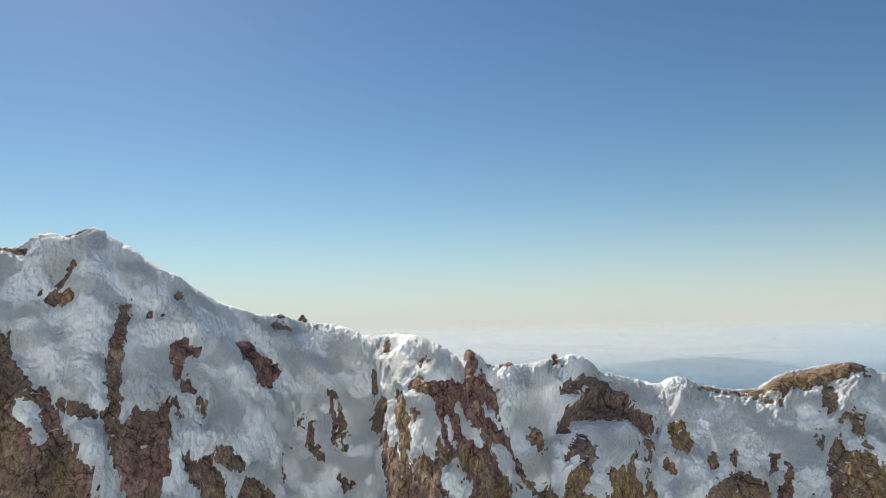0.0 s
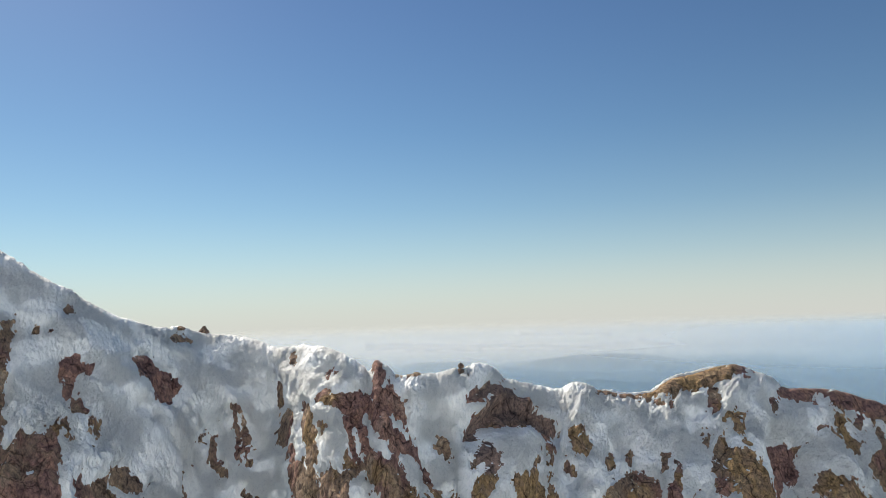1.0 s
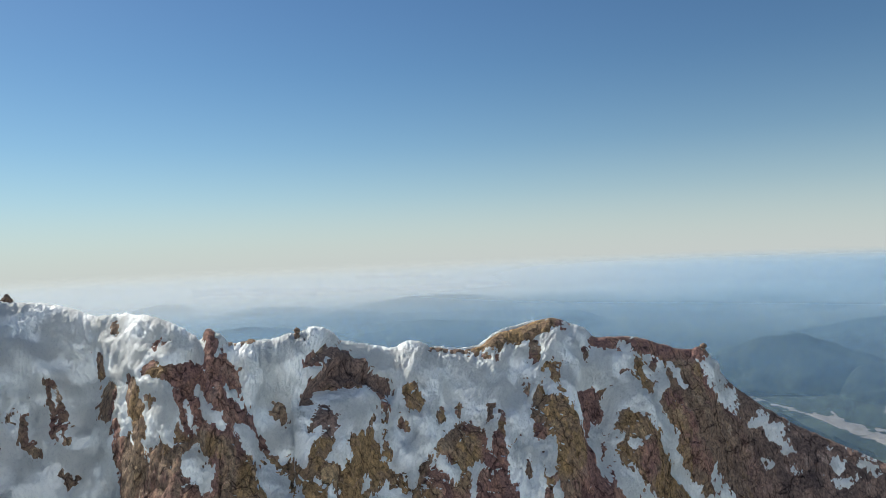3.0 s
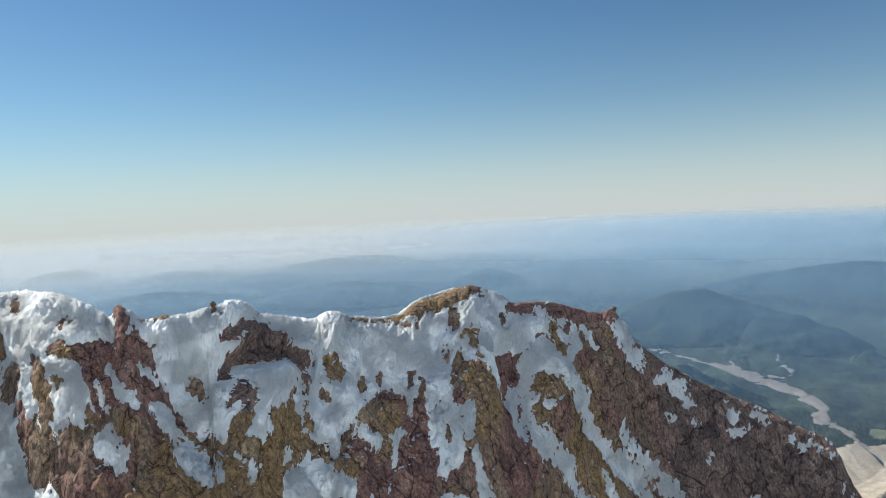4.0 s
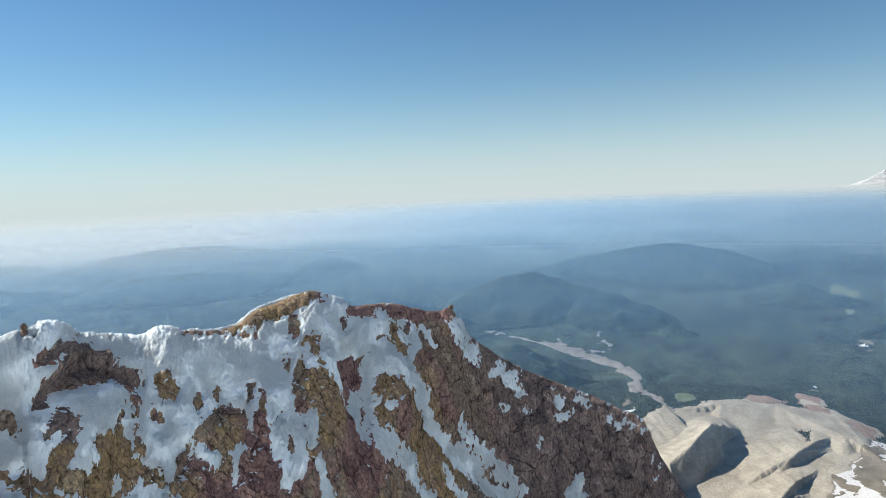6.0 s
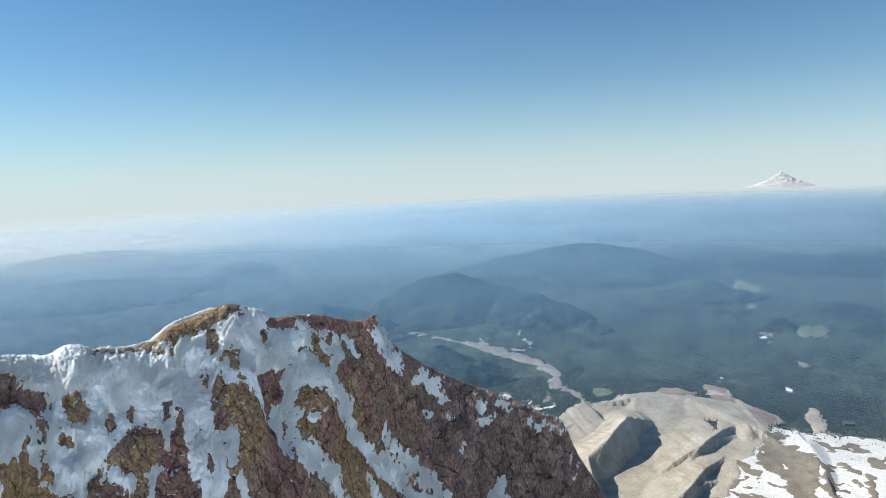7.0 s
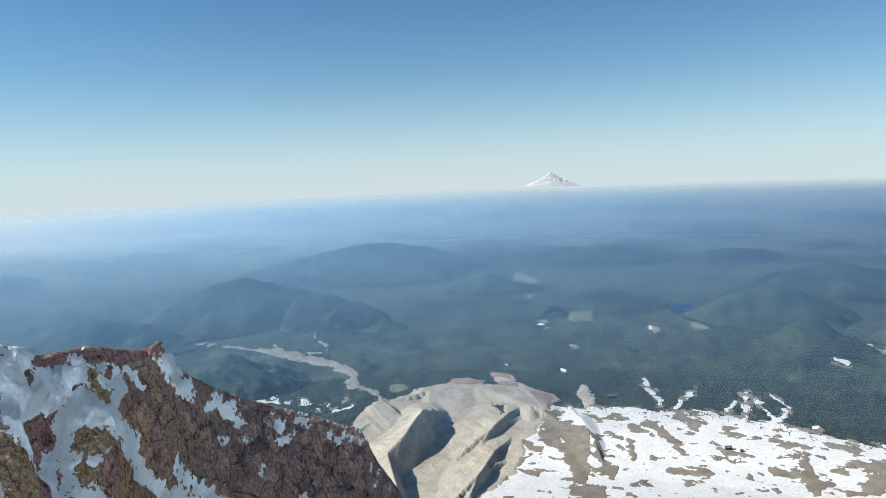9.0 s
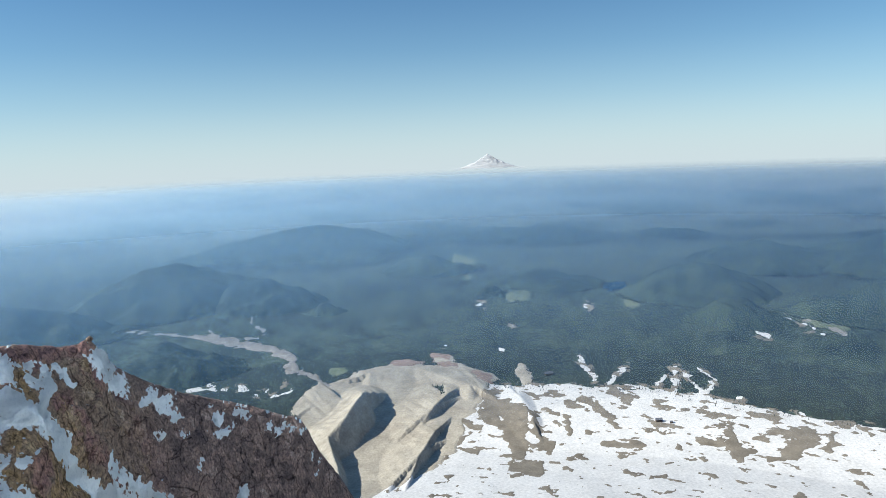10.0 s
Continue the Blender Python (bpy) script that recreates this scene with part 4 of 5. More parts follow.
def build_bounce_basin():
    """Unseen crater floor and slopes of snow, round and behind the hovering drone, added to bounce sunlight onto the
    ridge face.
    """
    a, r = np.meshgrid(np.arange(0, 361.5, 1.5), np.concatenate([np.linspace(0.5, 70, 16), np.arange(73, 150, 3.0), np.geomspace(155, 560, 24)]))
    t = np.radians(a)
    X, Y = -r * np.sin(t), r * np.cos(t)
    ends = step(56, 80, a) * (1 - step(225, 246, a))
    rough = 5 * ridged(X, Y, X * 0, 40, 4, 21) + 2 * fbm(X, Y, X * 0, 12, 4, 31)
    Z = -88 + ends * (250 * step(48, 140, r)) - 0.75 * np.maximum(r - 150, 0) + rough
    quads = grid_quads(*a.shape)
    keep = (r[1:, 1:] < 75) | (ends[1:, 1:] > 0.02)
    ob = sheet("crater", np.stack([X, Y, Z], -1).reshape(-1, 3), quads[keep], BOUNCE_SNOW)
    tagged(ob, "unseen snow basin and slopes added to bounce sunlight onto the ridge", "crater", kind="structure")


build_bounce_basin()
COVER = []
HEAPS = []


def spread(*v):
    COVER.append(v)


def heap(*v):
    HEAPS.append(v)


# What covers the land: from turn, metres off to turn, metres off; half widths.
# snow
spread("soil", -73.28, 1113, -76.00, 1030, 12.2, 18.8)
spread("soil", -75.61, 1030, -75.96, 903, 22.6, 13.2)
spread("soil", -75.30, 850, -77.52, 855, 8.5, 12.2)
spread("soil", -72.67, 1058, -74.86, 987, 8.5, 10.3)
spread("soil", -77.17, 1030, -77.83, 923, 6.6, 6.6)
spread("soil", -77.93, 923, -78.81, 918, 6.6, 5.6)
spread("soil", -79.97, 1033, -80.46, 964, 4.7, 5.6)
spread("soil", -81.40, 1132, -84.33, 1018, 7.5, 5.6)
spread("soil", -79.97, 1103, -81.50, 1077, 5.6, 4.7)
spread("soil", -83.83, 1181, -85.23, 1126, 6.6, 5.6)
spread("soil", -86.99, 1044, -88.80, 1012, 4.7, 4.7)
spread("soil", -90.52, 1095, -93.52, 1078, 2.8, 3.8)
spread("soil", -93.15, 1013, -93.96, 942, 9.4, 12.2)
spread("soil", -91.02, 991, -92.75, 972, 4.7, 5.6)
spread("soil", -95.22, 1015, -96.90, 1045, 4.7, 5.6)
spread("soil", -97.22, 1043, -99.14, 1064, 8.5, 9.4)
spread("soil", -97.67, 981, -99.17, 1037, 12.2, 8.5)
spread("soil", -96.11, 944, -98.09, 962, 2.8, 3.8)
spread("soil", -100.14, 1018, -100.19, 1011, 6.6, 6.6)
spread("soil", -100.51, 1136, -101.37, 1158, 2.8, 3.8)
spread("soil", -102.06, 1118, -102.87, 1099, 2.8, 3.8)
spread("soil", -94.74, 1113, -96.44, 1111, 3.8, 4.7)
spread("soil", -89.28, 950, -89.46, 948, 3.8, 3.8)
spread("soil", -85.65, 956, -86.66, 945, 2.8, 3.8)
spread("soil", -82.84, 941, -87.03, 934, 1.9, 1.9)
spread("soil", -94.78, 961, -95.03, 961, 3.8, 2.8)
spread("soil", -91.63, 1051, -92.49, 1042, 3.8, 2.8)
spread("soil", -88.09, 1110, -89.87, 1093, 2.8, 2.8)
spread("soil", -71.17, 1026, -72.64, 987, 3.8, 6.6)
spread("soil", -70.12, 929, -72.34, 907, 3.8, 2.8)
spread("snow", -80.92, 1384, -82.43, 1255, 2.8, 4.7)
spread("snow", -84.87, 1332, -83.73, 1219, 3.8, 3.8)
spread("snow", -88.90, 1335, -88.95, 1171, 3.8, 4.7)
spread("snow", -89.65, 1303, -90.81, 1211, 2.8, 2.8)
spread("snow", -90.63, 1345, -91.94, 1256, 1.9, 1.9)
spread("snow", -91.94, 1256, -90.15, 1137, 3.8, 4.7)
spread("snow", -85.12, 1217, -88.51, 1167, 2.8, 2.8)
spread("snow", -87.38, 1215, -88.03, 1274, 2.8, 3.8)
spread("snow", -48.50, 1330, -50.45, 1321, 2.8, 2.8)
spread("snow", -52.44, 1303, -53.10, 1288, 3.8, 2.8)
spread("snow", -54.87, 1223, -56.49, 1223, 1.9, 2.8)
spread("snow", -69.63, 1471, -69.87, 1462, 1.9, 1.9)
spread("snow", -74.62, 1429, -74.96, 1423, 1.9, 1.9)
spread("snow", -94.88, 1631, -95.69, 1610, 1.9, 1.9)
spread("snow", -97.58, 1741, -98.73, 1694, 1.9, 1.9)
spread("snow", -81.61, 1829, -82.12, 1816, 1.9, 0.9)
spread("snow", -72.63, 1828, -73.15, 1832, 0.9, 0.9)
spread("soil", -71.21, 1115, -69.69, 1030, 7.5, 5.6)
spread("soil", -70.14, 970, -68.13, 933, 6.6, 4.7)
spread("soil", -72.70, 1142, -74.17, 1146, 7.5, 5.6)
spread("soil", -67.85, 904, -66.05, 856, 8.5, 5.6)
spread("soil", -65.02, 834, -63.51, 818, 7.5, 4.7)
spread("soil", -71.63, 963, -70.87, 944, 4.7, 3.8)
# ash
spread("ash", -60.53, 1226, -64.92, 1276, 5.6, 11.3)
spread("ash", -64.91, 1262, -71.75, 1239, 13.2, 13.2)
spread("ash", -69.16, 1364, -70.12, 1346, 5.6, 5.6)
spread("ash", -70.30, 1300, -73.71, 1239, 6.6, 4.7)
spread("ash", -62.42, 1175, -65.17, 955, 32.0, 45.1)
spread("ash", -67.31, 1186, -68.31, 1040, 26.3, 26.3)
spread("ash", -58.45, 1057, -61.04, 827, 22.6, 28.2)
spread("ash", -62.66, 924, -62.54, 838, 32.0, 28.2)
spread("ash", -68.95, 1038, -67.23, 933, 15.0, 13.2)
spread("ash", -60.45, 1133, -61.56, 844, 37.6, 42.3)
spread("ash", -65.30, 1108, -64.61, 902, 47.0, 37.6)
spread("ash", -57.08, 1109, -58.52, 1031, 11.3, 13.2)
spread("ash", -76.24, 1290, -76.72, 1235, 7.5, 9.4)
spread("ash", -70.83, 1151, -69.72, 929, 24.4, 18.8)
spread("ash", -65.05, 858, -68.35, 909, 28.2, 24.4)
spread("ash", -62.04, 834, -65.29, 845, 24.4, 22.6)
spread("ash", -72.71, 1179, -71.2, 1092, 13.2, 18.8)
spread("ash", -60.45, 1133, -58.48, 1089, 28.2, 32.0)
spread("ash", -68.19, 1020, -66.12, 917, 28.2, 28.2)
spread("ash", -57.98, 888, -59.4, 849, 45.0, 45.0)
spread("scoria", -68.87, 1378, -69.93, 1362, 4.7, 3.8)
spread("scoria", -69.57, 1309, -70.59, 1299, 5.6, 4.7)
spread("scoria", -72.0, 1253, -73.31, 1223, 6.6, 7.5)
spread("scoria", -65.43, 1322, -67.63, 1332, 3.8, 3.8)
spread("snow", -48.72, 1338, -49.15, 1329, 1.9, 1.6)
spread("snow", -50.0, 1352, -50.26, 1344, 1.9, 1.6)
spread("snow", -50.9, 1311, -51.3, 1304, 2.3, 2.0)
spread("snow", -52.48, 1301, -52.83, 1294, 3.8, 3.2)
spread("snow", -53.65, 1249, -53.83, 1243, 1.4, 1.2)
spread("snow", -55.97, 1268, -56.16, 1262, 1.9, 1.6)
spread("snow", -56.28, 1225, -56.42, 1221, 1.9, 1.6)
spread("snow", -58.61, 1303, -58.75, 1298, 1.4, 1.2)
spread("snow", -54.38, 1265, -54.51, 1260, 1.1, 1.0)
spread("snow", -69.78, 1472, -69.97, 1465, 1.4, 1.2)
spread("snow", -74.52, 1433, -74.72, 1428, 1.1, 1.0)
spread("snow", -75.4, 1632, -75.54, 1627, 0.9, 0.8)
spread("snow", -81.75, 1834, -81.94, 1828, 1.1, 1.0)
spread("snow", -72.77, 1839, -72.96, 1833, 0.9, 0.8)
spread("snow", -94.92, 1631, -95.24, 1629, 1.1, 1.0)
spread("snow", -98.04, 1731, -98.27, 1729, 1.4, 1.2)
spread("snow", -99.34, 1664, -99.64, 1662, 1.1, 1.0)
spread("snow", -96.87, 1771, -97.11, 1767, 1.1, 1.0)
spread("snow", -93.8, 1189, -93.93, 1186, 2.3, 2.0)
spread("snow", -98.22, 1143, -98.38, 1141, 2.8, 2.4)
# wash
spread("wash", -97.55, 1803, -100.94, 1680, 1.2, 1.9)
spread("wash", -99.02, 1903, -100.08, 2006, 1.2, 1.2)
spread("wash", -100.08, 2006, -102.84, 2174, 1.2, 1.2)
spread("wash", -49.42, 1738, -50.99, 1684, 3.4, 5.4)
spread("wash", -50.99, 1684, -52.93, 1618, 5.4, 4.8)
spread("wash", -52.93, 1618, -55.14, 1545, 4.8, 5.4)
spread("wash", -55.14, 1545, -56.57, 1481, 5.4, 6.8)
spread("wash", -56.57, 1481, -56.89, 1414, 6.8, 8.1)
spread("wash", -56.89, 1414, -56.56, 1357, 8.1, 6.8)
spread("wash", -56.56, 1357, -58.10, 1292, 6.8, 2.7)
spread("wash", -58.10, 1292, -60.76, 1218, 2.7, 2.7)
spread("wash", -43.47, 1919, -46.62, 1812, 0.9, 0.9)
spread("wash", -46.62, 1812, -49.29, 1734, 0.9, 1.2)
spread("wash", -53.67, 1870, -53.94, 1794, 0.9, 0.9)
spread("wash", -53.94, 1794, -54.71, 1712, 0.9, 1.1)
spread("wash", -54.71, 1712, -54.32, 1671, 1.1, 0.9)
spread("wash", -54.32, 1671, -53.23, 1658, 0.9, 0.9)
spread("wash", -60.53, 1226, -62.42, 1182, 3.8, 4.7)
spread("wash", -50.47, 1759, -50.78, 1702, 1.4, 2.0)
spread("wash", -56.23, 1399, -59.99, 1220, 5.0, 7.5)
# meadow
spread("meadow", -70.96, 2546, -72.38, 2481, 6.6, 3.8)
spread("meadow", -75.46, 1908, -76.79, 1939, 7.5, 6.6)
spread("meadow", -85.03, 1845, -85.75, 1841, 5.6, 3.8)
spread("meadow", -60.04, 1337, -61.27, 1312, 4.7, 3.8)
spread("meadow", -71.78, 2224, -72.06, 2206, 3.8, 3.8)
spread("meadow", -98.71, 1752, -100.92, 1717, 3.8, 2.8)
spread("meadow", -47.63, 2110, -48.86, 2049, 4.7, 3.8)
# water
spread("water", -83.48, 2074, -84.65, 2098, 6.6, 5.6)
spread("water", -80.25, 3735, -82.73, 3720, 1.2, 0.9)
# plain
spread("pale", -18.44, 4016, -23.12, 4024, 1.9, 2.8)
spread("pale", -23.13, 4101, -26.12, 4010, 1.9, 1.9)
spread("pale", -39.52, 4350, -44.87, 4285, 1.9, 1.9)
spread("pale", -32.24, 4380, -35.35, 4287, 1.9, 1.9)
spread("pale", -9.11, 3799, -10.58, 3789, 1.9, 0.9)
spread("pale", -10.98, 4073, -17.97, 4008, 1.9, 1.9)
spread("pale", -13.79, 4317, -21.28, 4249, 1.9, 1.9)
spread("pale", -1.13, 4139, -10.98, 4028, 2.8, 2.8)
# moraines and bluffs of the ash canyon: from turn, metres off to turn, metres off; half width of the sunny and of the shaded side; heights
heap(-62.5, 1047, -60.88, 969, 60, 21, 46, 36)
heap(-60.88, 969, -59.35, 925, 60, 21, 36, 28)
heap(-59.35, 925, -60.16, 834, 60, 16, 28, 22)
heap(-57.97, 1107, -56.6, 1067, 30, 8, 12, 10)
heap(-69.85, 1108, -68.64, 1044, 58, 6, 13, 15)
heap(-68.64, 1044, -67.52, 1009, 58, 6, 15, 12)
heap(-68.56, 934, -67.51, 875, 55, 7, 14, 15)
heap(-67.51, 875, -66.27, 843, 55, 7, 15, 11)
heap(-63.24, 1262, -67.14, 1289, 16, 60, 14, 11)
heap(-67.14, 1289, -71.74, 1166, 16, 60, 11, 13)
heap(-58.96, 1217, -60.67, 1132, 85, 9, 20, 12)
heap(-76.02, 1121, -77.17, 1014, 40, 18, 7, 7)


# ---- the land below ----
def dip(d):
    return 20.0 * np.degrees(np.arctan(400.0 / d))


def haze_fade(a, d):
    """How see-through the far land is made, imitating bright haze on the horizon: more towards the sun."""
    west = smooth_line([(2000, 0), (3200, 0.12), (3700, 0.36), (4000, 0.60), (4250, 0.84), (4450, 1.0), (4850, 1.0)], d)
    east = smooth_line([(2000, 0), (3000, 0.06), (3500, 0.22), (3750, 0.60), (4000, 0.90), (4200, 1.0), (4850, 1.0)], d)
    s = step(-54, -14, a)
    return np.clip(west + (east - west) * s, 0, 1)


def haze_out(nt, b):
    # haze imitated by alpha: the surface turns transparent as far grows
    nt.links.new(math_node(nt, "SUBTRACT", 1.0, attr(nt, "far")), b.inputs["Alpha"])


def ground_material(name="conifer_forest", deep=(1.0, 1.0, 1.0)):
    m, nt, b = material(name, 0.9)
    c = ramp(nt, tex(nt, 150, 5, 0.6), (0.36, (0.036, 0.051, 0.046)), (0.50, (0.055, 0.073, 0.060)), (0.64, (0.078, 0.096, 0.072)))
    g = ramp(nt, tex(nt, 60, 4, 0.6, stretch=(1, 1, 0.4)), (0.36, (0.62, 0.66, 0.68)), (0.62, (1.3, 1.27, 1.18)))
    crowns = ramp(nt, tex(nt, 15, 6, 0.8), (0.40, (0.60, 0.62, 0.65)), (0.50, (1.0, 1.0, 1.0)), (0.60, (1.45, 1.42, 1.35)))
    c = mix(nt, 1.0, mix(nt, 1.0, c, deep, "MULTIPLY"), crowns, "MULTIPLY")
    nt.links.new(mix(nt, 1.0, c, g, "MULTIPLY"), b.inputs["Base Color"])
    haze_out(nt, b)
    return m


def plain_material(name, lo, hi, size, depth, rough=0.85):
    m, nt, b = material(name, rough)
    c = ramp(nt, tex(nt, size, 7, 0.62), (0.3, lo), (0.7, hi))
    f = ramp(nt, tex(nt, size * 0.12, 6, 0.7), (0.3, (0.75, 0.75, 0.75)), (0.7, (1.15, 1.15, 1.15)))
    nt.links.new(mix(nt, 1.0, c, f, "MULTIPLY"), b.inputs["Base Color"])
    bump(nt, b, tex(nt, size * 0.2, 6, 0.65), depth, 0.8)
    if size > 100:
        haze_out(nt, b)
    return m


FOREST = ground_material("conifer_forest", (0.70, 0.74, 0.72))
# darker copy of the forest colour, so that hills stand out from the plain
HILL_FOREST = ground_material("hill_forest_dark", (0.56, 0.62, 0.58))
SOIL = plain_material("bare_soil", (0.16, 0.135, 0.105), (0.28, 0.24, 0.185), 40, 1.5)
ASH = plain_material("volcanic_ash", (0.33, 0.287, 0.225), (0.52, 0.457, 0.362), 60, 4.0)
SCORIA = plain_material("red_scoria", (0.27, 0.19, 0.15), (0.38, 0.275, 0.215), 40, 1.0)
WASH = plain_material("river_gravel", (0.20, 0.18, 0.16), (0.36, 0.325, 0.29), 30, 1.0)
MEADOW = plain_material("meadow_grass", (0.10, 0.125, 0.075), (0.19, 0.205, 0.13), 40, 0.5)
DRY = plain_material("dry_plain", (0.74, 0.71, 0.66), (0.86, 0.83, 0.78), 200, 1.0)
FIELD_SNOW = plain_material("summer_snow", (0.66, 0.63, 0.59), (0.74, 0.71, 0.67), 60, 0.2, 0.6)


def water_material():
    m, nt, b = material("lake_water", 0.08)
    b.inputs["Base Color"].default_value = (0.01, 0.03, 0.06, 1)
    bump(nt, b, tex(nt, 6, 3), 0.05, 0.3)
    haze_out(nt, b)
    return m


WATER = water_material()


def land_place(A, D):
    """The ground of the plan: turn and distance to place, with the canyon's ridges."""
    t = np.radians(A)
    X, Y = -D * np.sin(t), D * np.cos(t)
    Z = land_height(D)
    fx, fy = A * 20.0, dip(D)
    px, py = fx + 3 * fbm(X, Y, X * 0, 70, 3, 9), fy
    mound = np.zeros(A.shape)
    for a0, d0, a1, d1, r0, r1, up0, up1 in HEAPS:
        ux, uy = a1 * 20 - a0 * 20, dip(d1) - dip(d0)
        along = np.clip(((px - a0 * 20) * ux + (py - dip(d0)) * uy) / (ux * ux + uy * uy), 0, 1)
        s = np.hypot(px - a0 * 20 - along * ux, py - dip(d0) - along * uy)
        west = (px - a0 * 20) * uy - (py - dip(d0)) * ux < 0     # the steep side
        f = np.clip(1 - s / np.where(west, r1, r0), 0, 1)
        up = up0 + (up1 - up0) * along
        rill = 1 + 0.16 * fbm(A * 20 + py, py * 0.4, X * 0, 16, 3, 29) * step(0, 0.3, f) * step(1, 0.6, f)
        mound = np.where(up > 0, np.maximum(mound, up * f * rill), mound + up * f)
    near = step(500, 800, D) * (1 - step(1300, 1700, D))
    Z = Z + mound + near * (2.2 * fbm(X, Y, X * 0, 120, 3, 3) + 0.5 * ridged(X, Y, X * 0, 45, 2, 5))
    Z = Z + step(1500, 2200, D) * (1 - step(2600, 3300, D)) * 14 * fbm(X, Y, X * 0, 420, 2, 15)
    return X, Y, Z


SNOW_TOP = [(-125, 1130), (-103.8, 1135), (-100.3, 1135), (-97.6, 1137), (-93.5, 1160), (-91, 1187), (-84.7, 1192), (-80, 1205), (-72.5, 1180), (-50, 1000)]
SNOW_EDGE = [(300, -40), (700, -60), (810, -62), (867, -65.1), (992, -69.2), (1180, -72.6), (1500, -74)]


def build_land():
    a = np.concatenate([np.arange(180, 42, -3.0), np.arange(42, -40, -0.4), np.arange(-40, -112, -0.105), np.arange(-112, -180.1, -3.0)])
    d = np.concatenate([np.linspace(10, 700, 24), np.arange(710, 1420, 4.0), np.geomspace(1425, 4850, 185)])
    A, D = np.meshgrid(a, d)
    X, Y, Z = land_place(A, D)
    quads = grid_quads(*A.shape)
    P = np.stack([X, Y, Z], -1)
    far = {"far": haze_fade(A, D).ravel()}
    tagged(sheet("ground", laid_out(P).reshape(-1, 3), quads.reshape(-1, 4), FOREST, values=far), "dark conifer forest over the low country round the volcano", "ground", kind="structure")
    wobble = fbm(X, Y, X * 0, 60, 5, 33, 0.6)
    calm = np.clip(1200 / D, 0.05, 1) ** 2
    fx = A * 20 + calm * (7 * fbm(X, Y, X * 0, 45, 5, 43, 0.65))
    fy = dip(D) + calm * (5 * fbm(X, Y, X * 0, 45, 5, 53, 0.65))
    top = smooth_line(SNOW_TOP, A)
    side = smooth_line(SNOW_EDGE, D)
    cover = {"snow": np.minimum(np.minimum(fy - dip(top), (side - A) * 20 + 22 * fbm(A * 10 + dip(D) * 0.4, dip(D) * 2.2, X * 0, 30, 4, 103, 0.6) - 6), 40) * np.where(D > 1900, 0, 1) - np.where(D > 1900, 40, 0)}
    cover["snow"] = np.where((A < -40) & (A > -128), cover["snow"], -40)
    soil = np.full(A.shape, -40.0)
    ragged, frayed = 5.5 * fbm(X * 0.5, Y * 0.5, X * 0, 14, 4, 83, 0.6) + 0.5, 2.6 * fbm(X, Y, X * 0, 26, 4, 93, 0.6)
    for kind, a0, d0, a1, d1, r0, r1 in COVER:
        s = -stroke(fx, fy, a0 * 20, dip(d0), a1 * 20, dip(d1), r0, r1)
        if kind == "soil":
            soil = np.maximum(soil, s + ragged)
        else:
            if kind in ("wash", "meadow", "water", "scoria"):
                s = s + frayed * (0.3 if d0 > 3000 else 1.0)
            cover[kind] = np.maximum(cover.get(kind, np.full(A.shape, -40.0)), s)
    # thaw: brown patches grow towards the edge of the snow
    thaw = 11 * fbm(A * 9 + dip(D) * 0.35, dip(D) * 1.5, X * 0, 15, 4, 63, 0.6) - 3.0 - 1.5 * step(8, 45, cover["snow"]) - 3.5 * step(50, 110, cover["snow"])
    cover["soil"] = np.minimum(np.maximum(soil, thaw), cover["snow"] + 5)
    cover["soil"] = np.where(cover["snow"] > -5, cover["soil"], -40)
    cover["soil"] = np.where((A < -50) & (A > -125) & (D > 600), cover["soil"], -40)
    cover["snow"] = cover["snow"] + 1.5 * wobble
    looks = {"snow": (FIELD_SNOW, "snowfield", "wide bright snowfield with brown thawed patches", 0.0), "soil": (SOIL, "bare_ground", "brown bare ground thawed out of the snow", 0.5),
             "ash": (ASH, "ash_canyon", "pale sandy ash slopes of a glacial canyon", 0.8), "wash": (WASH, "river_wash", "pale gravel river wash winding through forest", 0.3),
             "scoria": (SCORIA, "scoria_slope", "reddish bare scoria slopes at the edge of the forest", 1.0),
             "meadow": (MEADOW, "meadow", "yellow-green clearings in the forest", 0.3), "water": (WATER, "water", "small blue lakes in the forest", 0.2),
             "pale": (DRY, "dry_plain", "pale dry farmland far off in the haze", 0.4)}
    for kind, (mat, name, text, lift) in looks.items():
        v = cover[kind]
        up = np.clip(v * 0.35, -2.0, 0.6) + lift
        if kind in ("pale", "meadow", "water", "wash"):
            up = np.clip(v * 0.6, -6.0, 1.0) * np.maximum(D / 1500, 1) + lift
        if kind == "pale":
            up = 4.0
        Q = P.copy()
        Q[..., 2] += up
        c = np.stack([v[:-1, :-1], v[1:, :-1], v[1:, 1:], v[:-1, 1:]], -1)
        keep = c.min(-1) > 0.3 if kind == "pale" else c.max(-1) > (-0.4 if kind == "water" else -3)
        if keep.any():
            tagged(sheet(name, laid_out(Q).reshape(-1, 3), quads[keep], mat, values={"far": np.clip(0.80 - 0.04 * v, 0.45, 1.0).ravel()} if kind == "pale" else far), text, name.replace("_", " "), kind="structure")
    return A, D, P, cover


LAND_GRID = build_land()


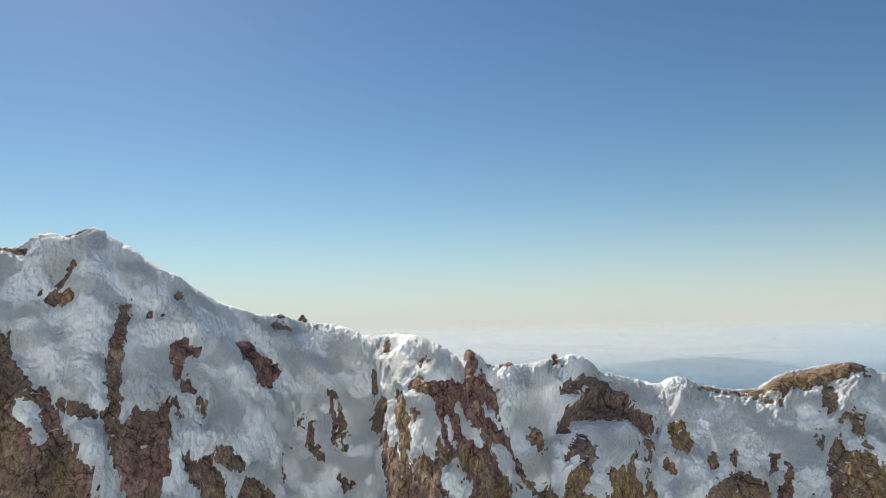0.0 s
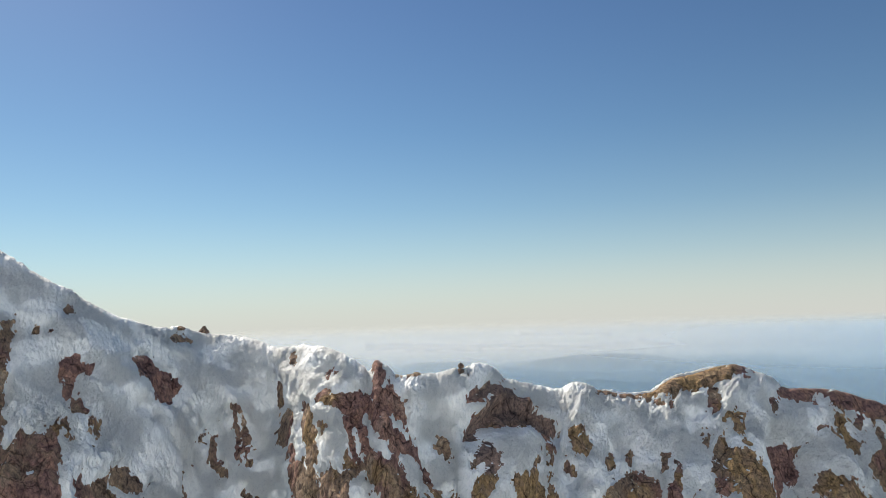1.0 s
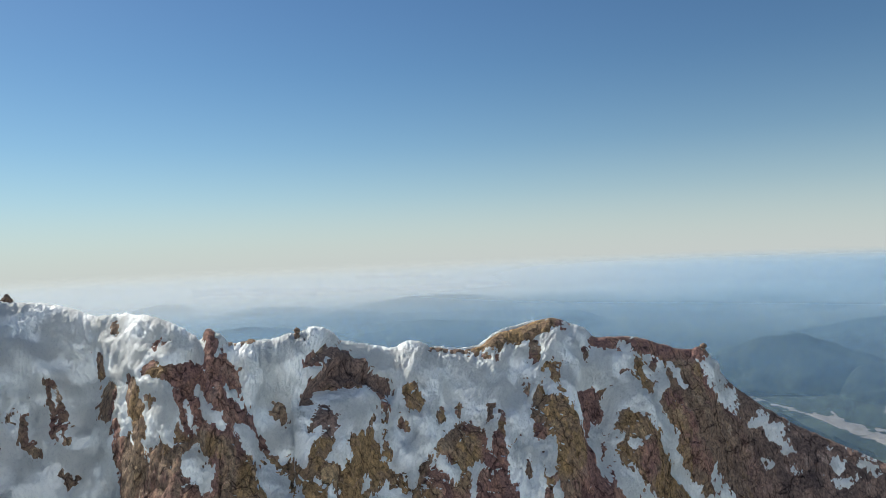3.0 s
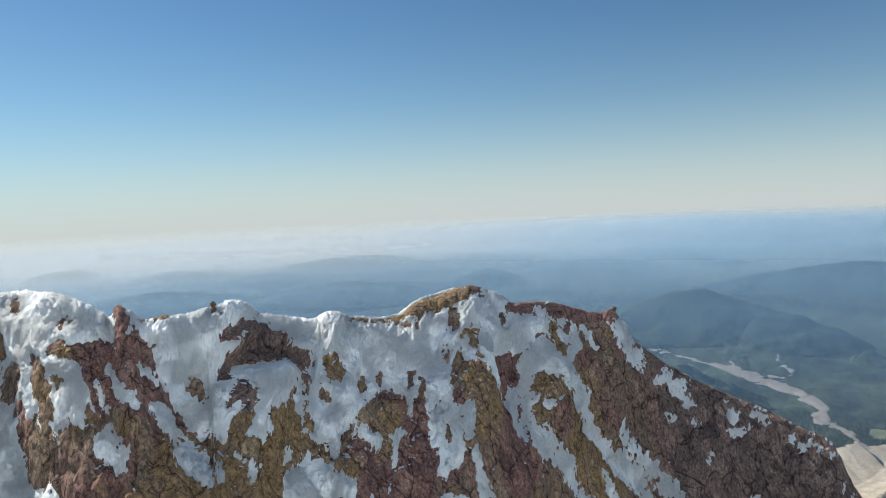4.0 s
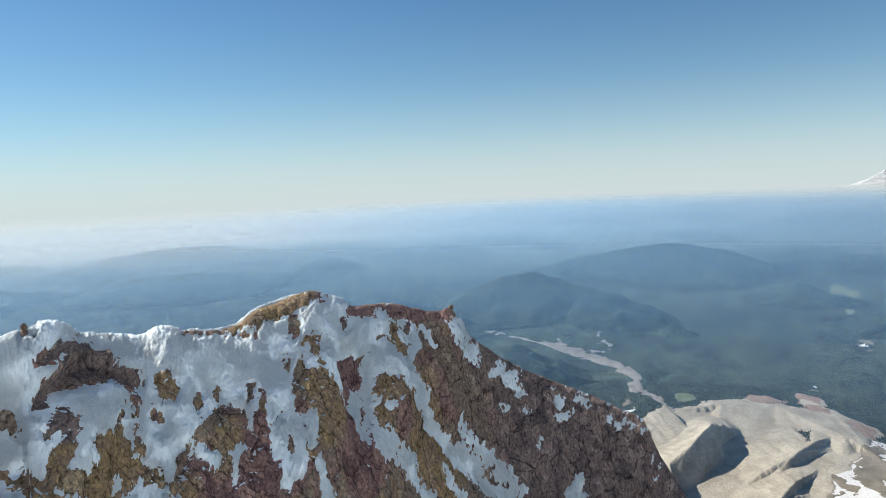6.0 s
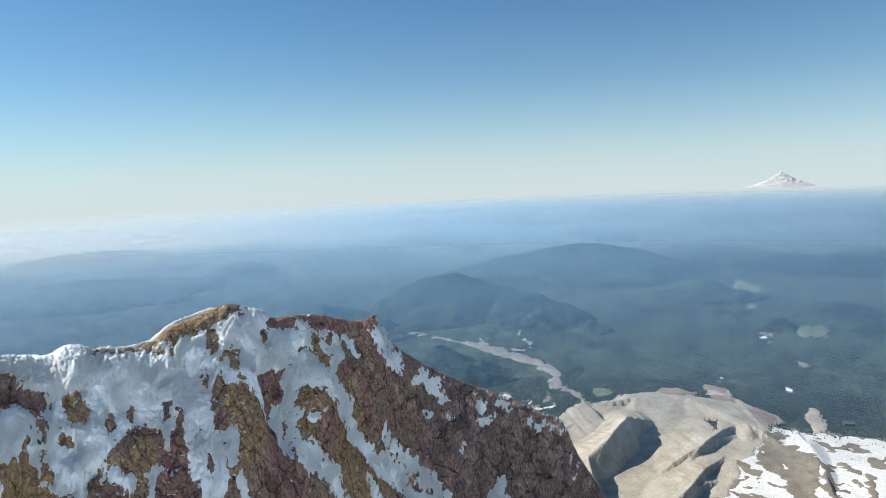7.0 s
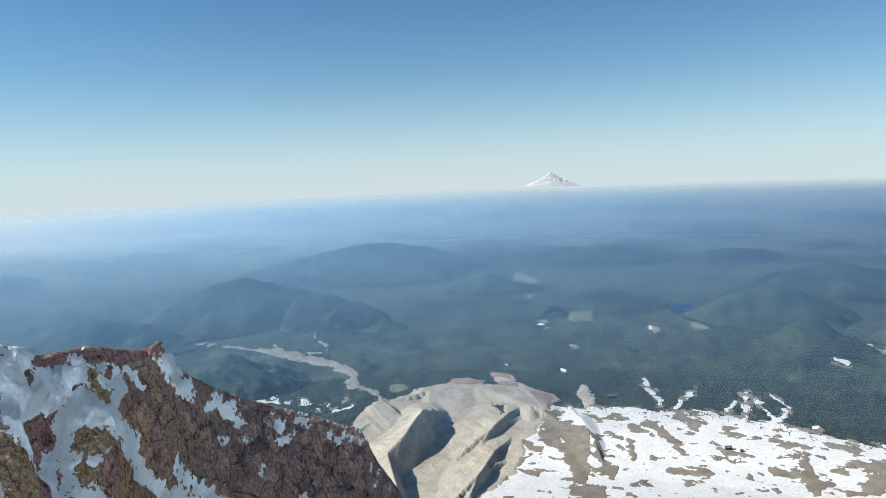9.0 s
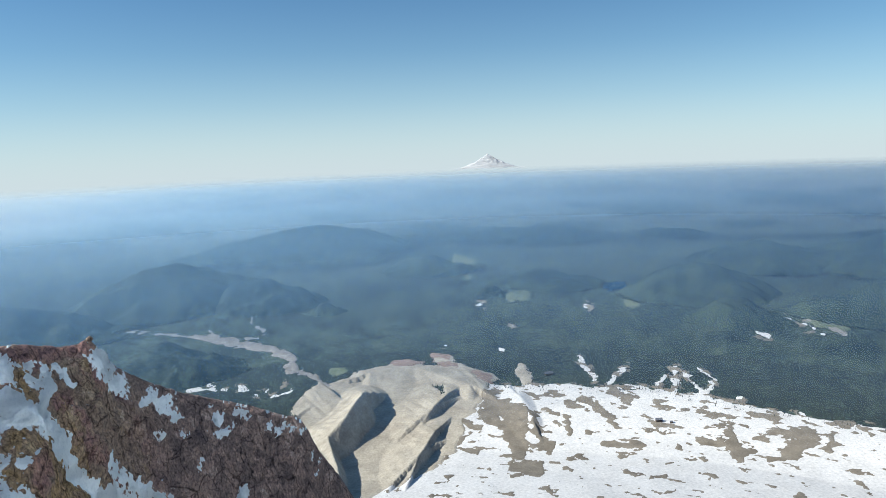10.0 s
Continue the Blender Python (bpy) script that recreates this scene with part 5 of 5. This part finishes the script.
def hill(a, half, top, foot, seed=0):
    """A forested hill, long across the line of sight: turn, half width, and its top and the land round it in degrees below the level."""
    n = 56
    d = float(np.interp(foot, *DIP_TABLE))
    high = d * (math.tan(radians(foot)) - math.tan(radians(top)))
    wide = 1.25 * d * math.tan(radians(half))
    deep = min(0.75 * wide, 0.16 * d)
    u, v = np.meshgrid(np.linspace(-1.15, 1.15, 2 * n), np.linspace(-1.15, 1.15, n))
    t = radians(a)
    cx, cy = -d * math.sin(t), d * math.cos(t)
    X = cx + u * wide * math.cos(t) - v * deep * math.sin(t)
    Y = cy + u * wide * math.sin(t) + v * deep * math.cos(t)
    k = int(abs(a * 10)) + seed
    calm = step(0.0, 0.25, np.hypot(u, v))
    r = np.hypot(u, v) + calm * (0.20 * fbm(u * 1.3, v * 1.3, u * 0, 0.9, 3, k))
    dome = np.clip(1 - r, 0, 1)
    shape = np.where(dome > 0, 0.55 * step(0, 1.0, dome) + 0.45 * dome, 0)
    gully = ridged(X, Y, X * 0, wide * 0.4, 5, 77 + k) - 0.35
    Z = land_height(np.hypot(X, Y)) + high * (shape + 0.20 * gully * step(0, 0.3, dome) * (1 - 0.6 * shape)) - 3
    off = float(step(2500, 3400, d))                      # far hills, and most of all their feet, turn transparent to imitate haze
    far = np.clip(haze_fade(np.degrees(np.arctan2(-X, Y)).ravel(), np.hypot(X, Y).ravel()) + 0.26 * off + step(0.10 + 0.75 * off, 0.0, dome).ravel(), 0, 1)
    seen = grid_quads(n, 2 * n).reshape(-1, 4)
    seen = seen[far[seen].min(-1) < 0.97]
    HILL_FEET.append((cx, cy, t, wide, deep))
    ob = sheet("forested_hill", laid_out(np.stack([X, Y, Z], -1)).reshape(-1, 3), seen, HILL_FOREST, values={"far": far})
    return tagged(ob, "low forested hill of dark conifers in blue haze", "hill", "hills of the low country")


HILL_FEET = []
DIP_RUN = np.linspace(4850, 900, 400)
DIP_TABLE = (np.degrees(np.arctan((OUTLOOK[2] - land_height(DIP_RUN)) / DIP_RUN)), DIP_RUN)
# middle distance
hill(-59.0, 8.5, 5.8, 8.1)
hill(-53.6, 5.0, 6.6, 8.1)
hill(-48.4, 7.6, 8.0, 11.2)
hill(-54.8, 4.6, 9.65, 12.0)
hill(-36.5, 6.5, 9.9, 12.6)
hill(-46.9, 5.2, 13.9, 16.6)
hill(-68.4, 3.6, 8.6, 10.0)
hill(-78.2, 4.2, 10.1, 11.3)
hill(-73.7, 1.7, 11.4, 12.4)
hill(-59.8, 1.6, 12.1, 13.0)
hill(-90.6, 5.4, 9.5, 12.0)
hill(-94.8, 5.0, 7.7, 9.6)
hill(-103.5, 7.0, 6.95, 9.0)
hill(-93.4, 3.6, 12.1, 13.9)
hill(-104.2, 6.0, 9.8, 12.8)
# far ridges
hill(-61.6, 6.0, 2.95, 4.1)
hill(-54.4, 4.0, 3.05, 4.1)
hill(-82.6, 9.0, 3.25, 4.3)
hill(-95.5, 6.0, 4.05, 4.9)
hill(-101.5, 3.0, 3.85, 4.8)
hill(-85.7, 7.0, 5.0, 5.9)
hill(-65.0, 7.0, 2.3, 3.1)
hill(-71.5, 7.0, 3.4, 4.3)
hill(-78.0, 6.0, 6.7, 7.5)
# ridges of the east, each paler than the one before it
hill(-19.0, 12.0, 4.75, 6.1)
hill(-31.0, 9.0, 5.1, 6.0)
hill(-7.0, 6.0, 5.1, 6.0)
hill(1.0, 5.0, 4.3, 5.3)
hill(-13.0, 4.5, 5.5, 6.5)
hill(-20.5, 9.0, 6.7, 8.0)
hill(-5.5, 7.0, 6.4, 7.6)
hill(-31.6, 3.2, 6.15, 7.3)
hill(-40.0, 7.0, 5.4, 6.4)


rng_hills = random.Random(11)
for i in range(30):                                      # low swells between the named hills
    low = rng_hills.uniform(3.5, 7.6)
    hill(-44 - 64 * (i + rng_hills.random()) / 30, rng_hills.uniform(2.2, 5.5), low - rng_hills.uniform(0.30, 0.62), low, i)


# ---- far snow mountain ----
def build_far_mountain(a=-73.8, d=4700.0, wide=205.0, high=78.0):
    n = 90
    u, v = np.meshgrid(np.linspace(-1.2, 1.2, n), np.linspace(-1, 1, n))
    t = radians(a)
    cx, cy = -d * math.sin(t), d * math.cos(t)
    X = cx + u * wide * math.cos(t) - v * 150 * math.sin(t)
    Y = cy + u * wide * math.sin(t) + v * 150 * math.cos(t)
    r = np.hypot(u, v)
    cone = np.clip(1 - r, 0, 1)
    Z = land_height(d) + 4 + high * (0.62 * cone + 0.33 * cone ** 2 + 0.08 * np.exp(-((u + 0.02) ** 2 + v ** 2) / 0.0025)) + 26 * cone * ridged(X, Y, X * 0, 55, 4, 3)
    mountain = tagged(new("snow_mountain"), "distant snow-covered volcanic cone standing in haze", "mountain")
    P = np.stack([X, Y, Z], -1)
    # cone made part transparent, more at its base, to pale it like haze
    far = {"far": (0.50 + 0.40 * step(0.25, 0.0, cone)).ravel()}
    m = 0.5 * ridged(X, Y, X * 0, 60, 4, 13) + 0.8 * cone - 0.10
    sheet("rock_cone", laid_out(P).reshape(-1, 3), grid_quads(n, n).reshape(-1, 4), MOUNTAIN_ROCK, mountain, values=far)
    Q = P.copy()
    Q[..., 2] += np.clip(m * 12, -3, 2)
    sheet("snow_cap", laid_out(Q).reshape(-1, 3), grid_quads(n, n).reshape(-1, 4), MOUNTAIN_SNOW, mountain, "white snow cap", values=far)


MOUNTAIN_SNOW = plain_material("mountain_snow", (0.86, 0.86, 0.86), (0.93, 0.92, 0.91), 120, 0.6, 0.6)
MOUNTAIN_ROCK = plain_material("mountain_rock", (0.14, 0.12, 0.11), (0.26, 0.22, 0.19), 120, 0.6)
build_far_mountain()


# ---- haze, imitated by tinted see-through sheets between the near land and the horizon ----
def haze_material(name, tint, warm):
    """Haze light put into a sheet's colour: it thins by "veil" and turns from blue to cream by "sunward"."""
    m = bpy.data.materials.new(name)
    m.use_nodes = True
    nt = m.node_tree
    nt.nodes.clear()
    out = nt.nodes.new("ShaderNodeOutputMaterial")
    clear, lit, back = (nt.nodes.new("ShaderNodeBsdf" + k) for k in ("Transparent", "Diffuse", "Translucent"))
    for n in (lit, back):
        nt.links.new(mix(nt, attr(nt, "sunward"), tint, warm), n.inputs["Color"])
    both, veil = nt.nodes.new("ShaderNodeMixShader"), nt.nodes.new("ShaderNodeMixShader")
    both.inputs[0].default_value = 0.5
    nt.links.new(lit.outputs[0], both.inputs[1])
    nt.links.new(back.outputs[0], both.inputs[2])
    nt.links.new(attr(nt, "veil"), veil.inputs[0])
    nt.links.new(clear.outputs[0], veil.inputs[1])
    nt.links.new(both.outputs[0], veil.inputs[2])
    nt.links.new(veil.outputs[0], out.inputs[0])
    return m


HAZE_NEAR = haze_material("haze_sheet_blue", (0.325, 0.575, 0.87), (0.30, 0.52, 0.86))
HAZE_FAR = haze_material("haze_sheet_pale", (0.50, 0.78, 0.99), (0.77, 0.85, 0.85))
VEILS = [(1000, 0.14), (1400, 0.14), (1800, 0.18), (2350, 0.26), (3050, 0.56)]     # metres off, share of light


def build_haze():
    """Sheets standing in for haze that lean towards the mountain, each thinning out to nothing at its foot and towards
    the horizon.
    """
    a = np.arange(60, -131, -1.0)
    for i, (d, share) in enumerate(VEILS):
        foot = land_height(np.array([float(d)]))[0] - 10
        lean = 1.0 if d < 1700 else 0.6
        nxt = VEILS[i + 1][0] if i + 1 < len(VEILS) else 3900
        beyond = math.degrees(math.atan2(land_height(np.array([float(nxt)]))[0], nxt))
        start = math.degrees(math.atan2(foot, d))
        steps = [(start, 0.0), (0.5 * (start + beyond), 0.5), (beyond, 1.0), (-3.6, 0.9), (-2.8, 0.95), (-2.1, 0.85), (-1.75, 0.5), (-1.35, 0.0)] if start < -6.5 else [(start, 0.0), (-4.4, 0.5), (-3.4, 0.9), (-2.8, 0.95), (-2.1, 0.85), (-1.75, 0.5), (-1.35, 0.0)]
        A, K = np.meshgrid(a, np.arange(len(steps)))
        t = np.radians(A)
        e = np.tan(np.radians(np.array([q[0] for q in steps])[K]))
        sunward = step(-54, -14, A) * step(-6.5, -3.5, np.array([q[0] for q in steps])[K])       # sheets turn cream and thin out sunward, imitating the bright air of the east
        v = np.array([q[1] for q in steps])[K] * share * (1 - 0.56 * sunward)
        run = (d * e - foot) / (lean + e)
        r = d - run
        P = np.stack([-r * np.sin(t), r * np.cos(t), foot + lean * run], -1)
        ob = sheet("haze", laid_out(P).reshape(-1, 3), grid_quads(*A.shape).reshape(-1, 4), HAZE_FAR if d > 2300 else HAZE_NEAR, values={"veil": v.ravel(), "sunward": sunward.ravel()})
        tagged(ob, "tinted see-through sheet standing in for blue-white haze over the low country", "haze", "veils of haze", "stuff")


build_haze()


# ---- trees of the near forest ----
def build_trees():
    A, D, P, cover = LAND_GRID
    rng = np.random.default_rng(4)
    n = 34000
    a = rng.uniform(-108, -44, n)
    d = 1050 + 380 * rng.random(n) ** 1.2
    t = np.radians(a)
    ia = np.clip(np.searchsorted(-A[0], -a), 1, A.shape[1] - 1)
    idd = np.clip(np.searchsorted(D[:, 0], d), 1, A.shape[0] - 1)
    free = np.ones(n, bool)
    for kind in ("snow", "ash", "wash", "meadow", "water", "scoria"):
        free &= cover[kind][idd, ia] < (-2.5 if kind == "snow" else -0.5)
    edge = cover["snow"][idd, ia]
    free |= (edge > -0.5) & (edge < 14) & (rng.random(n) < 0.30 * np.exp(-np.maximum(edge, 0) / 5)) & (cover["ash"][idd, ia] < -1)
    for cx, cy, turn, wide, deep in HILL_FEET:               # the hills carry no single trees
        ex, ey = -d * np.sin(t) - cx, d * np.cos(t) - cy
        free &= np.hypot((ex * math.cos(turn) + ey * math.sin(turn)) / wide, (ey * math.cos(turn) - ex * math.sin(turn)) / deep) > 0.95
    a, d, t, ia, idd = a[free], d[free], t[free], ia[free], idd[free]
    x, y = -d * np.sin(t), d * np.cos(t)
    z = P[idd, ia, 2]
    k = len(a)
    base = np.stack([x, y, z], -1)
    shown = laid_out(base)
    grown = np.linalg.norm(shown - OUTLOOK, axis=-1) / np.linalg.norm(base - OUTLOOK, axis=-1)
    x, y, z = shown.T
    tall = rng.uniform(2.4, 5.0, k) * grown
    wide = tall * rng.uniform(0.16, 0.24, k)
    sides = 4
    ang = rng.uniform(0, 6.28, k)[:, None] + np.arange(sides)[None] * 2 * np.pi / sides
    rim = np.stack([x[:, None] + wide[:, None] * np.cos(ang), y[:, None] + wide[:, None] * np.sin(ang), np.repeat((z - 0.3)[:, None], sides, 1)], -1)
    tip = np.stack([x, y, z + tall], -1)[:, None]
    V = np.concatenate([rim, tip], 1).reshape(-1, 3)
    first = np.arange(k) * (sides + 1)
    F = np.stack([np.stack([first + s, first + (s + 1) % sides, first + sides], -1) for s in range(sides)], 1).reshape(-1, 3)
    me = bpy.data.meshes.new("conifer_trees")
    me.vertices.add(len(V))
    me.vertices.foreach_set("co", V.astype(np.float32).ravel())
    me.loops.add(F.size)
    me.loops.foreach_set("vertex_index", F.astype(np.int32).ravel())
    me.polygons.add(len(F))
    me.polygons.foreach_set("loop_start", np.arange(0, F.size, 3, dtype=np.int32))
    me.update(calc_edges=True)
    me.materials.append(TREE)
    tagged(new("conifer_trees", me), "dense dark green conifers at the edge of the snow", "trees", kind="stuff")


def tree_material():
    m, nt, b = material("conifer_needles", 0.9)
    nt.links.new(ramp(nt, tex(nt, 14, 4), (0.3, (0.022, 0.030, 0.030)), (0.7, (0.042, 0.052, 0.046))), b.inputs["Base Color"])
    return m


TREE = tree_material()
build_trees()


# ---- single rocks on the ridge ----
def boulder(a, h, size, tall, seed, label):
    """A weathered block of rock that stands in the snow of the ridge."""
    x, y, z = base_place(np.array([float(a)]), np.array([float(h)]))
    bm = bmesh.new()
    bmesh.ops.create_icosphere(bm, subdivisions=4, radius=1.0)
    for v in bm.verts:
        p = v.co.copy()
        k = 1 + 0.28 * noise.noise(p * 1.3 + Vector((seed, 0, 0))) + 0.16 * noise.noise(p * 3.1 + Vector((0, seed, 0))) + 0.07 * noise.noise(p * 7)
        taper = 1 - 0.35 * max(p.z, 0)
        v.co = Vector((p.x * k * size * taper, p.y * k * size * taper, p.z * k * tall))
    for f in bm.faces:
        f.smooth = False
    ob = part("boulder", bm, ROCK)
    ob.location = (x[0], y[0], z[0] + tall * 0.55)
    return tagged(ob, label, "rock", "rocks on the ridge")


boulder(11.25, -1.5, 1.0, 1.35, 3.7, "upright brown boulder standing on the snowy crest")
boulder(12.95, 1.2, 0.9, 0.4, 8.1, "brown boulder half buried in the snowy crest")
boulder(-8.75, 0.0, 0.5, 0.5, 1.3, "small brown rock on the snowy crest")
boulder(-41.35, 0.3, 0.75, 0.55, 5.3, "reddish rock at the end of the crest")


def building(a, d, wide, deep, high, label):
    """A low lodge with a pitched roof."""
    t = radians(a)
    A, D, P, cover = LAND_GRID
    ground_z = P[np.argmin(np.abs(D[:, 0] - d)), np.argmin(np.abs(A[0] - a)), 2]
    lodge = tagged(new("lodge"), label, "building")
    x, y, z = laid_out(np.array((-d * math.sin(t), d * math.cos(t), ground_z)))
    wide, deep, high = 1.9 * wide, 1.9 * deep, 1.9 * high
    lodge.matrix_world = pose(x, y, z, 0, 0, a + 20)
    bm = bmesh.new()
    bmesh.ops.create_cube(bm, size=1)
    bmesh.ops.transform(bm, matrix=Matrix.Translation((0, 0, high / 2)) @ Matrix.Diagonal((wide, deep, high + 0.6, 1)), verts=bm.verts)
    part("wall", bm, TIMBER, lodge)
    bm = bmesh.new()
    pts = [(-1, -1, 0), (1, -1, 0), (1, 1, 0), (-1, 1, 0), (-1, 0, 1), (1, 0, 1)]
    vs = [bm.verts.new((x * wide * 0.55, y * deep * 0.6, high + 0.3 + z * deep * 0.5)) for x, y, z in pts]
    for f in ((0, 1, 5, 4), (2, 3, 4, 5), (0, 4, 3), (1, 2, 5), (3, 2, 1, 0)):
        bm.faces.new([vs[i] for i in f])
    part("roof", bm, ROOF, lodge)


TIMBER = plain_material("dark_timber", (0.06, 0.045, 0.035), (0.11, 0.085, 0.065), 3, 0.1)
ROOF = plain_material("grey_roof", (0.10, 0.10, 0.11), (0.17, 0.17, 0.18), 3, 0.1)
building(-87.7, 1042, 9, 5, 4, "small dark timber lodge standing on the snowfield")
building(-88.7, 1038, 4, 3, 2.5, "tiny dark hut on the snowfield beside the lodge")
building(-78.6, 1255, 14, 6, 4, "long grey-roofed lodge at the edge of the forest")
